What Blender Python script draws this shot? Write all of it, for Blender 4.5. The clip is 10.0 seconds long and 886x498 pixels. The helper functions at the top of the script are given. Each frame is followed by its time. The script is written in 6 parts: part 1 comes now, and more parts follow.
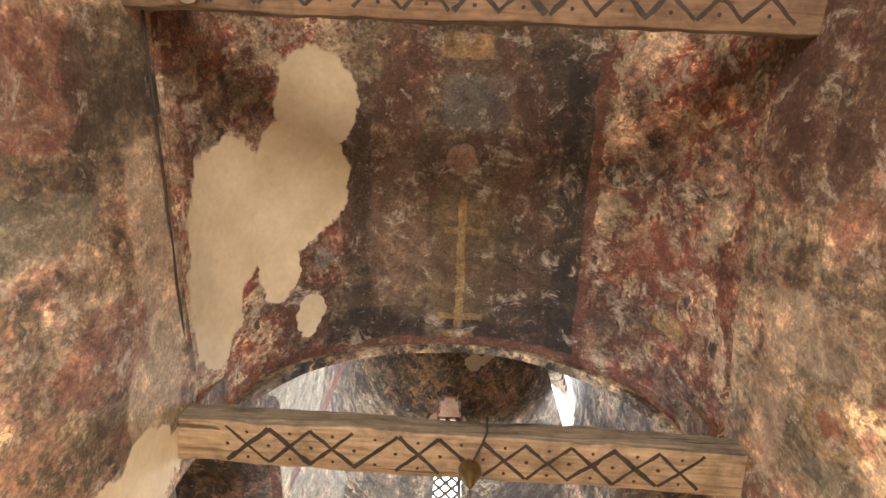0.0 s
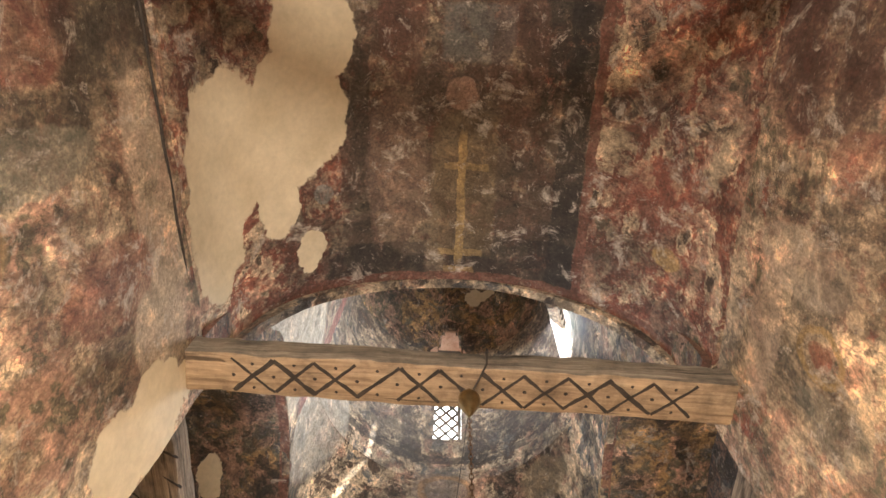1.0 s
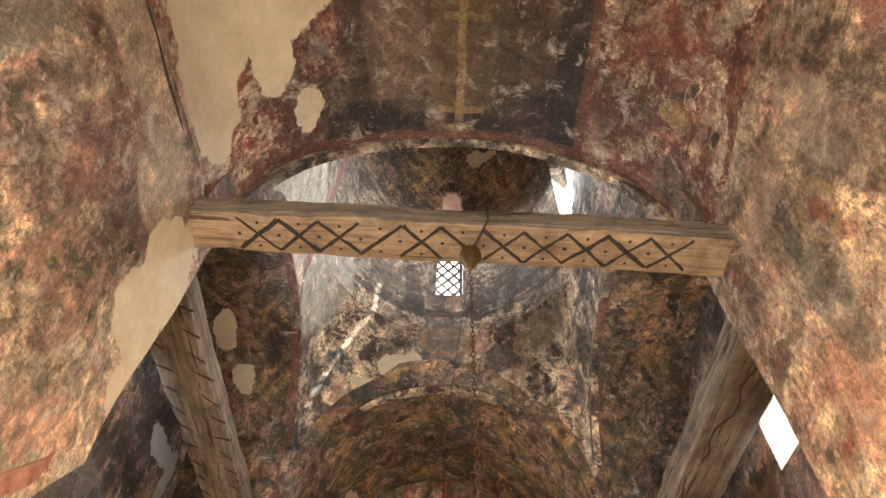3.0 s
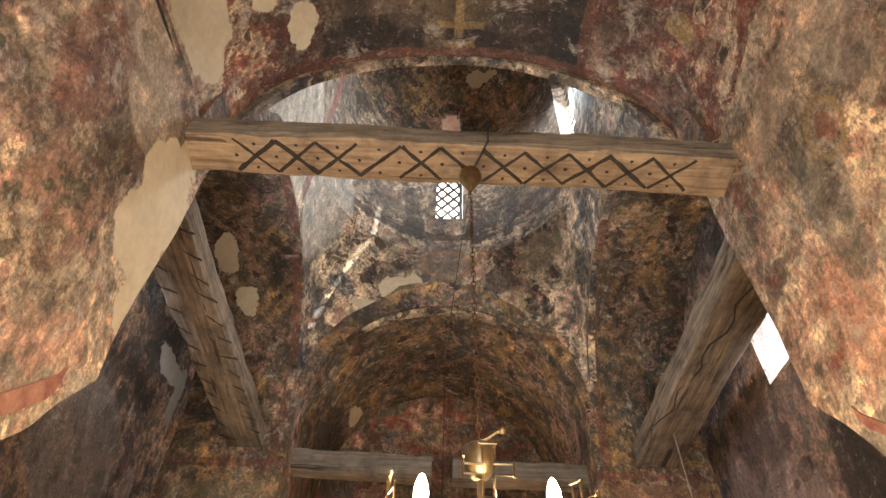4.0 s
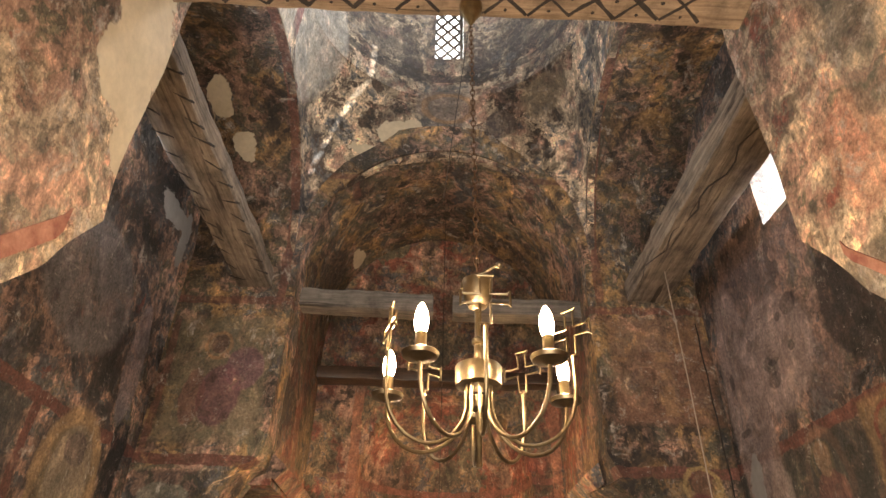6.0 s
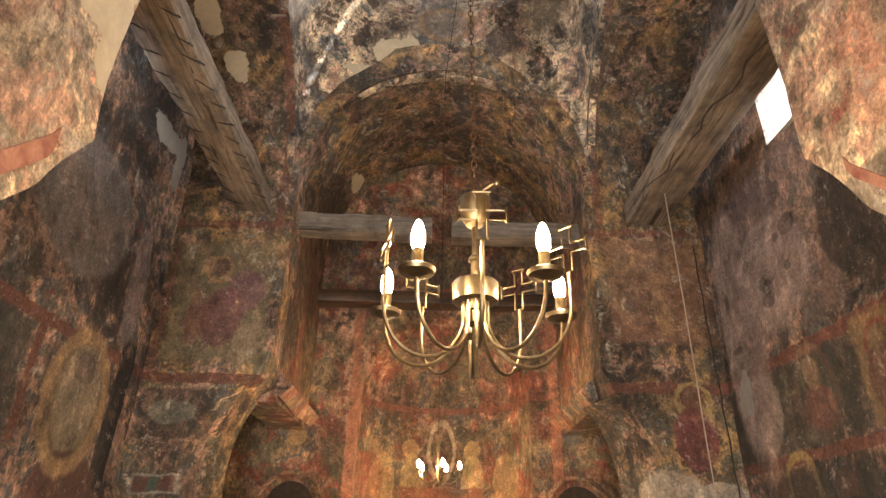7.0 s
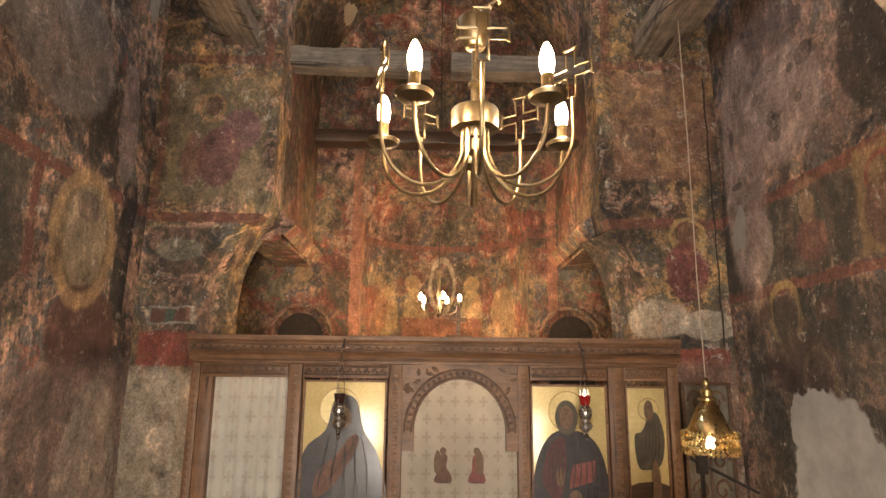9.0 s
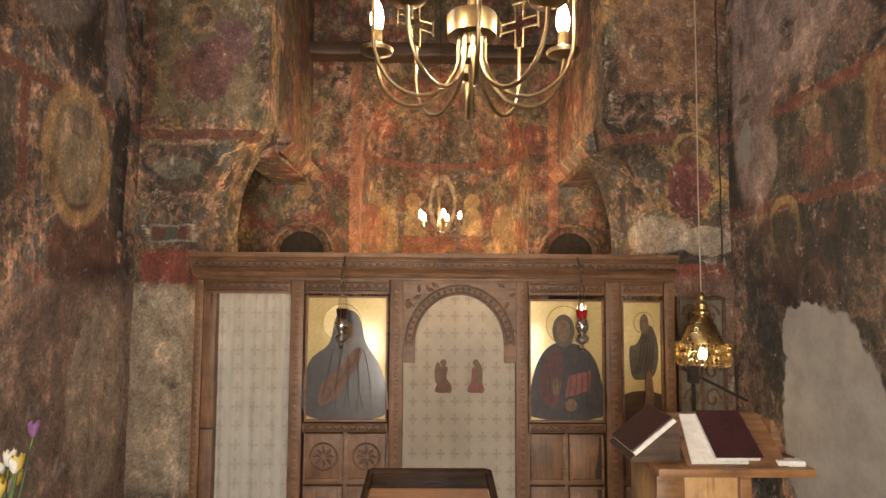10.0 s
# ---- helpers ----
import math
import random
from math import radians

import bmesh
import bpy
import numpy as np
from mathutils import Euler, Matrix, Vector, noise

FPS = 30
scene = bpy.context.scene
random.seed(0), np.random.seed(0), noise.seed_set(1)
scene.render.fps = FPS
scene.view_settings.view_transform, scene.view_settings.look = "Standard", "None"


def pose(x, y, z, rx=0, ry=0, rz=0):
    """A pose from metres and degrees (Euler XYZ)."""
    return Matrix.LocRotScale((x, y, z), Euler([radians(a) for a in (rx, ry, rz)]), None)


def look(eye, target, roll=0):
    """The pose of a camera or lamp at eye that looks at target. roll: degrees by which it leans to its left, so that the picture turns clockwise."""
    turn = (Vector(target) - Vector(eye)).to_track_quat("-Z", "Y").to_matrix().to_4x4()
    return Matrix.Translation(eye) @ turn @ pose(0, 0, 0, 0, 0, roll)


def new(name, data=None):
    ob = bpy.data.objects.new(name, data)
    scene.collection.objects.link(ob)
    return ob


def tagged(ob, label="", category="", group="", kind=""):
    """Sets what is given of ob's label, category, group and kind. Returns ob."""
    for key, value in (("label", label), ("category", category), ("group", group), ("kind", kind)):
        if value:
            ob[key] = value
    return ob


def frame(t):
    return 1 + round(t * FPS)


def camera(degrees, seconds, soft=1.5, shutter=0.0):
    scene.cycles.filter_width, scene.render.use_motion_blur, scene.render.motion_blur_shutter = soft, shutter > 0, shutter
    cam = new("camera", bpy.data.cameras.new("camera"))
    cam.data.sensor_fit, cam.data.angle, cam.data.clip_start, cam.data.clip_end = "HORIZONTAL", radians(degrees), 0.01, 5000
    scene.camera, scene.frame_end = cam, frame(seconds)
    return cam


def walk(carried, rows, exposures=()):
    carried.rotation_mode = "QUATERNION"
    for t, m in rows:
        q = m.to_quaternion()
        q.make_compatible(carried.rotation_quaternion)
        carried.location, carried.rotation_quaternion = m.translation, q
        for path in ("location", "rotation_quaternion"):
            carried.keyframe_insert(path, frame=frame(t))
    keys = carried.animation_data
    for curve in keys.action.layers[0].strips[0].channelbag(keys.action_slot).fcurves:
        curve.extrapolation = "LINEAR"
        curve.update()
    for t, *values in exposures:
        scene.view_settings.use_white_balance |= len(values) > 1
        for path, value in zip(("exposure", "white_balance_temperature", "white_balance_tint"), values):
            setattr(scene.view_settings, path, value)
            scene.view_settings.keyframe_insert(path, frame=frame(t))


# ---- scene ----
cam = camera(72.7, 10.0)
PATH = [
    (0, (-0.03, -0.053, 1.737), (-0.065, 0.502, 3.658), 6.1),
    (0.5, (-0.031, -0.041, 1.733), (-0.061, 0.605, 3.626), 5.1),
    (1, (-0.028, -0.042, 1.735), (-0.055, 0.708, 3.589), 4.5),
    (1.5, (-0.027, -0.045, 1.735), (-0.052, 0.803, 3.546), 4.0),
    (2, (-0.028, -0.041, 1.731), (-0.046, 0.908, 3.491), 3.3),
    (2.5, (-0.025, -0.031, 1.728), (-0.042, 1.015, 3.432), 3.1),
    (4, (-0.026, -0.006, 1.719), (-0.029, 1.335, 3.202), 2.1),
    (4.5, (-0.023, 0.001, 1.714), (-0.023, 1.427, 3.117), 1.9),
    (5, (-0.021, 0.008, 1.71), (-0.017, 1.519, 3.02), 1.7),
    (5.5, (-0.021, 0.009, 1.706), (-0.014, 1.603, 2.914), 1.6),
    (7, (-0.01, 0.035, 1.686), (0.007, 1.825, 2.578), 1.1),
    (7.5, (-0.007, 0.046, 1.676), (0.012, 1.887, 2.457), 0.9),
    (8, (-0.008, 0.055, 1.669), (0.012, 1.944, 2.326), 0.8),
    (8.5, (-0.008, 0.06, 1.665), (0.016, 1.987, 2.201), 0.7),
    (9, (-0.006, 0.066, 1.653), (0.02, 2.024, 2.061), 0.6),
    (9.5, (-0.001, 0.072, 1.645), (0.025, 2.052, 1.928), 0.5),
    (10, (0.008, 0.077, 1.642), (0.031, 2.072, 1.784), 0.35),
]
EXPOSURES = ((0, 1.58), (2.5, 1.43), (4.2, 1.2), (5.2, 1.16), (7, 1.38), (8.5, 1.44), (10, 1.36))
walk(cam, [(t, look(eye, target, roll)) for t, eye, target, roll in PATH], EXPOSURES)

# ---- light ----
world = bpy.data.worlds.new("sky")
scene.world = world
world.use_nodes = True
sky = world.node_tree.nodes.new("ShaderNodeTexSky")
sky.sky_type, sky.sun_disc = "NISHITA", False
SUN_WAY = Vector((-1.0, 0.35, -0.8)).normalized()
sky.sun_elevation = math.asin(-SUN_WAY.z)
sky.sun_rotation = math.atan2(-SUN_WAY.x, -SUN_WAY.y)
world.node_tree.links.new(sky.outputs[0], world.node_tree.nodes["Background"].inputs[0])
world.node_tree.nodes["Background"].inputs[1].default_value = 0.15
sun = new("sun", bpy.data.lights.new("sun", "SUN"))
sun.data.energy, sun.data.angle, sun.data.color = 5.0, radians(0.5), (1, 0.95, 0.86)
sun.matrix_world = look((6, -3, 12), Vector((6, -3, 12)) + SUN_WAY)


def area(name, eye, target, wide, high, watts, colour):
    ob = new(name, bpy.data.lights.new(name, "AREA"))
    ob.data.shape, ob.data.size, ob.data.size_y = "RECTANGLE", wide, high
    ob.data.energy, ob.data.color = watts, colour
    ob.matrix_world = look(eye, target)
    return ob


area("west_door_daylight", (-0.2, -2.3, 1.0), (-0.2, 0.6, 1.3), 1.5, 1.9, 90, (1, 0.9, 0.78))
area("east_window_daylight", (0, 4.2, 7.3), (0, 2.9, 6.6), 0.22, 1.4, 11, (0.9, 0.96, 1))
area("drum_south_daylight", (1.235, 3.14, 7.65), (0, 2.8, 6.7), 0.08, 1.1, 36, (0.95, 0.98, 1))
area("north_window_daylight", (-2.35, 2.61, 4.27), (0, 3.1, 4.1), 0.32, 0.66, 30, (0.75, 0.88, 1))
area("south_window_daylight", (2.35, 2.86, 4.27), (0, 2.9, 4.15), 0.32, 0.66, 16, (0.92, 0.97, 1))


# ---- materials ----
def nodes_of(name):
    m = bpy.data.materials.new(name)
    m.use_nodes = True
    nt = m.node_tree
    return m, nt, nt.nodes["Principled BSDF"]


def put(nt, kind, **kw):
    n = nt.nodes.new(kind)
    for k, v in kw.items():
        n.inputs[k].default_value = v
    return n


def ramp_of(nt, fac, stops, mode="LINEAR"):
    r = nt.nodes.new("ShaderNodeValToRGB")
    r.color_ramp.interpolation = mode
    e = r.color_ramp.elements
    while len(e) < len(stops):
        e.new(0.5)
    for el, (p, c) in zip(e, stops):
        el.position = p
        el.color = (*c, 1) if len(c) == 3 else c
    nt.links.new(fac, r.inputs[0])
    return r.outputs[0]


def mix_of(nt, fac, a, b, mode="MIX"):
    n = nt.nodes.new("ShaderNodeMix")
    n.data_type, n.blend_type = "RGBA", mode
    for sock, val in ((n.inputs[0], fac), (n.inputs[6], a), (n.inputs[7], b)):
        if isinstance(val, bpy.types.NodeSocket):
            nt.links.new(val, sock)
        elif isinstance(val, (int, float)):
            sock.default_value = val
        else:
            sock.default_value = (*val, 1)
    return n.outputs[2]


def coords(nt, scale=(1, 1, 1), shift=(0, 0, 0)):
    tc = nt.nodes.new("ShaderNodeTexCoord")
    mp = put(nt, "ShaderNodeMapping", Scale=scale, Location=shift)
    nt.links.new(tc.outputs["Object"], mp.inputs[0])
    return mp.outputs[0]


def noise_of(nt, vec, scale, detail=4.0, rough=0.55, distort=0.0):
    n = put(nt, "ShaderNodeTexNoise", Scale=scale, Detail=detail, Roughness=rough, Distortion=distort)
    nt.links.new(vec, n.inputs["Vector"])
    return n.outputs["Fac"]


def bump_of(nt, bsdf, height, strength, dist=0.02):
    b = put(nt, "ShaderNodeBump", Strength=strength, Distance=dist)
    nt.links.new(height, b.inputs["Height"])
    nt.links.new(b.outputs[0], bsdf.inputs["Normal"])


BW = ((0.0, (0, 0, 0)), (1.0, (1, 1, 1)))


def step_of(nt, fac, lo, hi):
    return ramp_of(nt, fac, ((lo, (0, 0, 0)), (hi, (1, 1, 1))))


def shape_mask(nt, vec, kind, centre, radii, soft):
    """1 inside a box, an oval or a ring round centre, 0 outside."""
    sub = nt.nodes.new("ShaderNodeVectorMath")
    sub.operation = "SUBTRACT"
    sub.inputs[1].default_value = centre
    nt.links.new(vec, sub.inputs[0])
    div = nt.nodes.new("ShaderNodeVectorMath")
    div.operation = "DIVIDE"
    div.inputs[1].default_value = radii
    nt.links.new(sub.outputs[0], div.inputs[0])
    if kind == "box":
        ab = nt.nodes.new("ShaderNodeVectorMath")
        ab.operation = "ABSOLUTE"
        nt.links.new(div.outputs[0], ab.inputs[0])
        sp = nt.nodes.new("ShaderNodeSeparateXYZ")
        nt.links.new(ab.outputs[0], sp.inputs[0])
        m1, m2 = nt.nodes.new("ShaderNodeMath"), nt.nodes.new("ShaderNodeMath")
        m1.operation = m2.operation = "MAXIMUM"
        nt.links.new(sp.outputs[0], m1.inputs[0])
        nt.links.new(sp.outputs[1], m1.inputs[1])
        nt.links.new(m1.outputs[0], m2.inputs[0])
        nt.links.new(sp.outputs[2], m2.inputs[1])
        d = m2.outputs[0]
    else:
        ln = nt.nodes.new("ShaderNodeVectorMath")
        ln.operation = "LENGTH"
        nt.links.new(div.outputs[0], ln.inputs[0])
        d = ln.outputs["Value"]
    half = nt.nodes.new("ShaderNodeMath")
    half.operation = "MULTIPLY"
    half.inputs[1].default_value = 0.5
    nt.links.new(d, half.inputs[0])
    if kind == "ring":
        stops = ((0.36, (0, 0, 0)), (0.4, (1, 1, 1)), (0.48, (1, 1, 1)), (0.52, (0, 0, 0)))
    else:
        stops = ((0.5 - soft, (1, 1, 1)), (0.5 + soft, (0, 0, 0)))
    return ramp_of(nt, half.outputs[0], stops)


def scaled(nt, fac, by):
    n = nt.nodes.new("ShaderNodeMath")
    n.operation = "MULTIPLY"
    n.inputs[1].default_value = by
    nt.links.new(fac, n.inputs[0])
    return n.outputs[0]


def added(nt, a, b):
    n = nt.nodes.new("ShaderNodeMath")
    n.operation = "ADD"
    nt.links.new(a, n.inputs[0])
    nt.links.new(b, n.inputs[1])
    return n.outputs[0]


def plateau(colours, lo, hi):
    """Ramp stops in which each colour has a width of its own and a short passage to the next."""
    n, out = len(colours), []
    w = (hi - lo) / n
    for k, c in enumerate(colours):
        out += [(lo + w * (k + 0.16), c), (lo + w * (k + 0.84), c)]
    return out


def warped(nt, vec, scale, amount, shift=0.0):
    nz = put(nt, "ShaderNodeTexNoise", Scale=scale, Detail=6.0, Roughness=0.62)
    sh = nt.nodes.new("ShaderNodeVectorMath")
    sh.operation = "ADD"
    sh.inputs[1].default_value = (shift, shift * 0.7, -shift)
    nt.links.new(vec, sh.inputs[0])
    nt.links.new(sh.outputs[0], nz.inputs["Vector"])
    off = nt.nodes.new("ShaderNodeVectorMath")
    off.operation = "SUBTRACT"
    off.inputs[1].default_value = (0.5, 0.5, 0.5)
    nt.links.new(nz.outputs["Color"], off.inputs[0])
    sc = nt.nodes.new("ShaderNodeVectorMath")
    sc.operation = "SCALE"
    sc.inputs["Scale"].default_value = amount
    nt.links.new(off.outputs[0], sc.inputs[0])
    ad = nt.nodes.new("ShaderNodeVectorMath")
    ad.operation = "ADD"
    nt.links.new(vec, ad.inputs[0])
    nt.links.new(sc.outputs[0], ad.inputs[1])
    return ad.outputs[0]


PLAIN_LIME = ((0.58, 0.48, 0.32), (0.74, 0.63, 0.45))
GREY_LIME = ((0.3, 0.275, 0.245), (0.44, 0.41, 0.37))


def fresco(name, pigments, second, shift, wear=0.55, dark=0.5, scale=1.0, gloss=0.72, paint=(), bare=(), lime_tones=PLAIN_LIME):
    """Old wall painting: blurred pigments, painted fields and borders, soot, rubbed plaster, cracks and bare lime patches.
    paint: rows of shape, centre, radii, colour, strength; bare: rows of centre, radii."""
    m, nt, bsdf = nodes_of(name)
    v = coords(nt, (1, 1, 1), shift)
    here = coords(nt)
    big = noise_of(nt, warped(nt, v, 3.0, 0.3), 1.9 * scale, 7, 0.66, 0.3)
    col = ramp_of(nt, big, plateau(pigments, 0.3, 0.7))
    mid = noise_of(nt, warped(nt, v, 5.0, 0.2, 5.0), 3.9 * scale, 7, 0.68, 0.5)
    col2 = ramp_of(nt, mid, plateau(second, 0.32, 0.68))
    mask = step_of(nt, noise_of(nt, coords(nt, (1, 1, 1), (3, 9, shift[0])), 3.1 * scale, 8, 0.7, 0.4), 0.45, 0.56)
    col = mix_of(nt, mask, col, col2)
    # folds and outlines of the painting in dark and light strokes
    stroke = noise_of(nt, warped(nt, coords(nt, (1, 1, 0.7), (shift[0], 2, 5)), 4.0, 0.16), 8.5 * scale, 9, 0.74, 0.2)
    tone = ramp_of(nt, stroke, ((0.3, (0.16, 0.145, 0.13)), (0.42, (0.7, 0.69, 0.67)), (0.55, (1.08, 1.07, 1.05)), (0.66, (2.2, 2.08, 1.92))))
    col = mix_of(nt, 0.8, col, tone, "MULTIPLY")
    fold = noise_of(nt, warped(nt, coords(nt, (1.3, 1.3, 0.6), (2, shift[0], 7)), 6.0, 0.12), 26 * scale, 7, 0.72, 0.3)
    col = mix_of(nt, 0.75, col, ramp_of(nt, fold, ((0.34, (0.42, 0.4, 0.38)), (0.47, (0.95, 0.94, 0.93)), (0.62, (1.6, 1.53, 1.45)))), "MULTIPLY")
    # drawn outlines: thin dark contours beside pale ones
    line = noise_of(nt, warped(nt, coords(nt, (1, 1, 0.62), (shift[0], 8, 1)), 2.5, 0.3), 3.4 * scale, 3, 0.5, 1.2)
    drawn = ramp_of(nt, line, ((0.425, (1, 1, 1)), (0.44, (0.35, 0.31, 0.28)), (0.452, (1.3, 1.25, 1.2)), (0.47, (1, 1, 1)), (0.53, (1, 1, 1)), (0.543, (0.35, 0.29, 0.26)), (0.556, (1.35, 1.3, 1.24)), (0.575, (1, 1, 1))))
    col = mix_of(nt, scaled(nt, mask, 0.7), col, mix_of(nt, 1.0, col, drawn, "MULTIPLY"))
    zone = ramp_of(nt, noise_of(nt, coords(nt, (1, 1, 1), (shift[0] + 2, 4, 4)), 1.1, 6, 0.6, 0.3), ((0.34, (0.3, 0.285, 0.275)), (0.5, (0.85, 0.84, 0.83)), (0.64, (1.35, 1.32, 1.27))))
    col = mix_of(nt, 0.85, col, zone, "MULTIPLY")
    soot = step_of(nt, noise_of(nt, coords(nt, (1, 1, 0.7), (1, shift[0], 2)), 2.6, 10, 0.74, 0.5), 0.48, 0.57)
    col = mix_of(nt, scaled(nt, soot, dark), col, (0.03, 0.026, 0.023))
    if paint:
        edge = warped(nt, here, 9.0, 0.06)
        worn = step_of(nt, noise_of(nt, v, 7.0, 9, 0.75, 0.4), 0.28, 0.46)
        for kind, centre, radii, colour, strength in paint:
            f = mix_of(nt, 1.0, shape_mask(nt, edge, kind, centre, radii, 0.03), worn, "MULTIPLY")
            mot = mix_of(nt, 0.85, mix_of(nt, scaled(nt, mid, 0.9), tuple(c * 1.3 for c in colour), tuple(c * 0.5 for c in colour)), tone, "MULTIPLY")
            col = mix_of(nt, scaled(nt, f, strength), col, mot)
    rub = step_of(nt, noise_of(nt, coords(nt, (1, 1, 0.85), (5, 5, shift[0])), 6.0, 12, 0.78, 0.5), wear, wear + 0.07)
    rubc = ramp_of(nt, noise_of(nt, v, 22, 5), ((0.3, (0.3, 0.255, 0.21)), (0.7, (0.72, 0.64, 0.55))))
    col = mix_of(nt, scaled(nt, rub, 0.8), col, rubc)
    flake = step_of(nt, noise_of(nt, v, 26, 8, 0.8, 0.2), 0.6, 0.64)
    col = mix_of(nt, scaled(nt, flake, 0.5), col, (0.58, 0.51, 0.43))
    grain = noise_of(nt, v, 62, 6, 0.75)
    col = mix_of(nt, 0.85, col, ramp_of(nt, grain, ((0.3, (0.4, 0.39, 0.38)), (0.7, (1.5, 1.48, 1.45)))), "MULTIPLY")
    vo = nt.nodes.new("ShaderNodeTexVoronoi")
    vo.feature = "DISTANCE_TO_EDGE"
    vo.inputs["Scale"].default_value = 2.3
    nt.links.new(warped(nt, v, 4.0, 0.5), vo.inputs["Vector"])
    crack = ramp_of(nt, vo.outputs["Distance"], ((0.0, (0.3, 0.28, 0.26)), (0.008, (1, 1, 1))))
    col = mix_of(nt, 0.65, col, crack, "MULTIPLY")
    height = added(nt, noise_of(nt, v, 9, 8, 0.7), scaled(nt, noise_of(nt, v, 50, 5, 0.75), 0.7))
    height = added(nt, height, scaled(nt, rub, -0.35))
    if bare:
        edge = warped(nt, here, 6.5, 0.2, 3.0)
        total = None
        for centre, radii in bare:
            f = shape_mask(nt, edge, "oval", centre, radii, 0.012)
            total = f if total is None else mix_of(nt, 1.0, total, f, "LIGHTEN")
        lime = ramp_of(nt, noise_of(nt, here, 4.5, 8, 0.62), ((0.3, lime_tones[0]), (0.7, lime_tones[1])))
        lime = mix_of(nt, 0.35, lime, ramp_of(nt, noise_of(nt, here, 28, 5, 0.7), ((0.3, (0.7, 0.7, 0.7)), (0.7, (1.15, 1.15, 1.15)))), "MULTIPLY")
        col = mix_of(nt, total, col, lime)
        flat = mix_of(nt, total, height, (0.35, 0.35, 0.35))
        height = flat
    nt.links.new(col, bsdf.inputs["Base Color"])
    bsdf.inputs["Roughness"].default_value = gloss
    bump_of(nt, bsdf, height, 0.5, 0.03)
    return m


def rough_paint(name, a, b, scale=6.0, rough=0.8, bump=0.25, metal=0.0, fine=50.0):
    """Two shades of one colour, mottled, with a fine grain."""
    m, nt, bsdf = nodes_of(name)
    v = coords(nt)
    col = ramp_of(nt, noise_of(nt, v, scale, 6, 0.65, 0.4), ((0.3, a), (0.7, b)))
    grain = noise_of(nt, v, fine, 4, 0.7)
    col = mix_of(nt, 0.5, col, ramp_of(nt, grain, ((0.3, (0.7, 0.7, 0.7)), (0.7, (1.2, 1.2, 1.2)))), "MULTIPLY")
    nt.links.new(col, bsdf.inputs["Base Color"])
    bsdf.inputs["Roughness"].default_value, bsdf.inputs["Metallic"].default_value = rough, metal
    bump_of(nt, bsdf, grain, bump, 0.01)
    return m


def old_wood(name, a, b, c, along="X", rough=0.75, bump=0.5):
    """Weathered timber: grain drawn out along one axis, checks, grey and brown patches."""
    m, nt, bsdf = nodes_of(name)
    st = {"X": (0.06, 1, 1), "Y": (1, 0.06, 1), "Z": (1, 1, 0.06)}[along]
    g = noise_of(nt, coords(nt, st), 38, 7, 0.65, 0.6)
    col = ramp_of(nt, g, ((0.3, a), (0.55, b), (0.75, c)))
    big = noise_of(nt, coords(nt), 5.0, 9, 0.72)
    col = mix_of(nt, 0.85, col, ramp_of(nt, big, ((0.32, (0.35, 0.33, 0.31)), (0.5, (0.95, 0.93, 0.9)), (0.68, (1.35, 1.3, 1.22)))), "MULTIPLY")
    checks = ramp_of(nt, noise_of(nt, coords(nt, st, (4, 4, 4)), 22, 3, 0.5, 0.3), ((0.31, (0.2, 0.18, 0.16)), (0.36, (1, 1, 1))))
    col = mix_of(nt, 0.85, col, checks, "MULTIPLY")
    nt.links.new(col, bsdf.inputs["Base Color"])
    bsdf.inputs["Roughness"].default_value = rough
    bump_of(nt, bsdf, g, bump, 0.015)
    return m


def brass_of(name, colour, rough):
    m, nt, bsdf = nodes_of(name)
    v = coords(nt)
    t = noise_of(nt, v, 30, 4)
    col = ramp_of(nt, t, ((0.3, tuple(0.6 * c for c in colour)), (0.7, colour)))
    nt.links.new(col, bsdf.inputs["Base Color"])
    bsdf.inputs["Metallic"].default_value = 1.0
    nt.links.new(ramp_of(nt, t, ((0.3, (rough + 0.15,) * 3), (0.7, (rough,) * 3))), bsdf.inputs["Roughness"])
    return m


def glow_of(name, colour, strength):
    m, nt, bsdf = nodes_of(name)
    bsdf.inputs["Base Color"].default_value = (0.9, 0.85, 0.75, 1)
    bsdf.inputs["Emission Color"].default_value = (*colour, 1)
    bsdf.inputs["Emission Strength"].default_value = strength
    return m


SOOT, UMBER, OXIDE, OCHRE = (0.035, 0.029, 0.025), (0.1, 0.07, 0.05), (0.27, 0.1, 0.07), (0.42, 0.27, 0.13)
ROSE, SLATE, SAND, OLIVE = (0.46, 0.29, 0.22), (0.14, 0.14, 0.145), (0.68, 0.55, 0.4), (0.16, 0.14, 0.095)
RED, GOLD, INK, STONE_GREY = (0.19, 0.08, 0.058), (0.42, 0.29, 0.13), (0.03, 0.027, 0.025), (0.2, 0.2, 0.19)
BIG = 9.0
vault_paint = [("box", (0.04, -0.2, 5.3), (0.72, 1.9, 0.5), (0.085, 0.065, 0.05), 0.8)]
vault_paint += [("box", (0.65, 0.75, 5.3), (0.075, 0.85, 0.5), INK, 0.75), ("oval", (0.5, 0.1, 5.3), (0.2, 0.35, 0.5), INK, 0.7), ("box", (-0.62, 0.75, 5.3), (0.08, 0.55, 0.5), INK, 0.55), ("box", (-0.5, 1.5, 5.3), (0.3, 0.12, 0.5), INK, 0.8), ("box", (0.35, 1.45, 5.3), (0.4, 0.14, 0.5), INK, 0.7)]
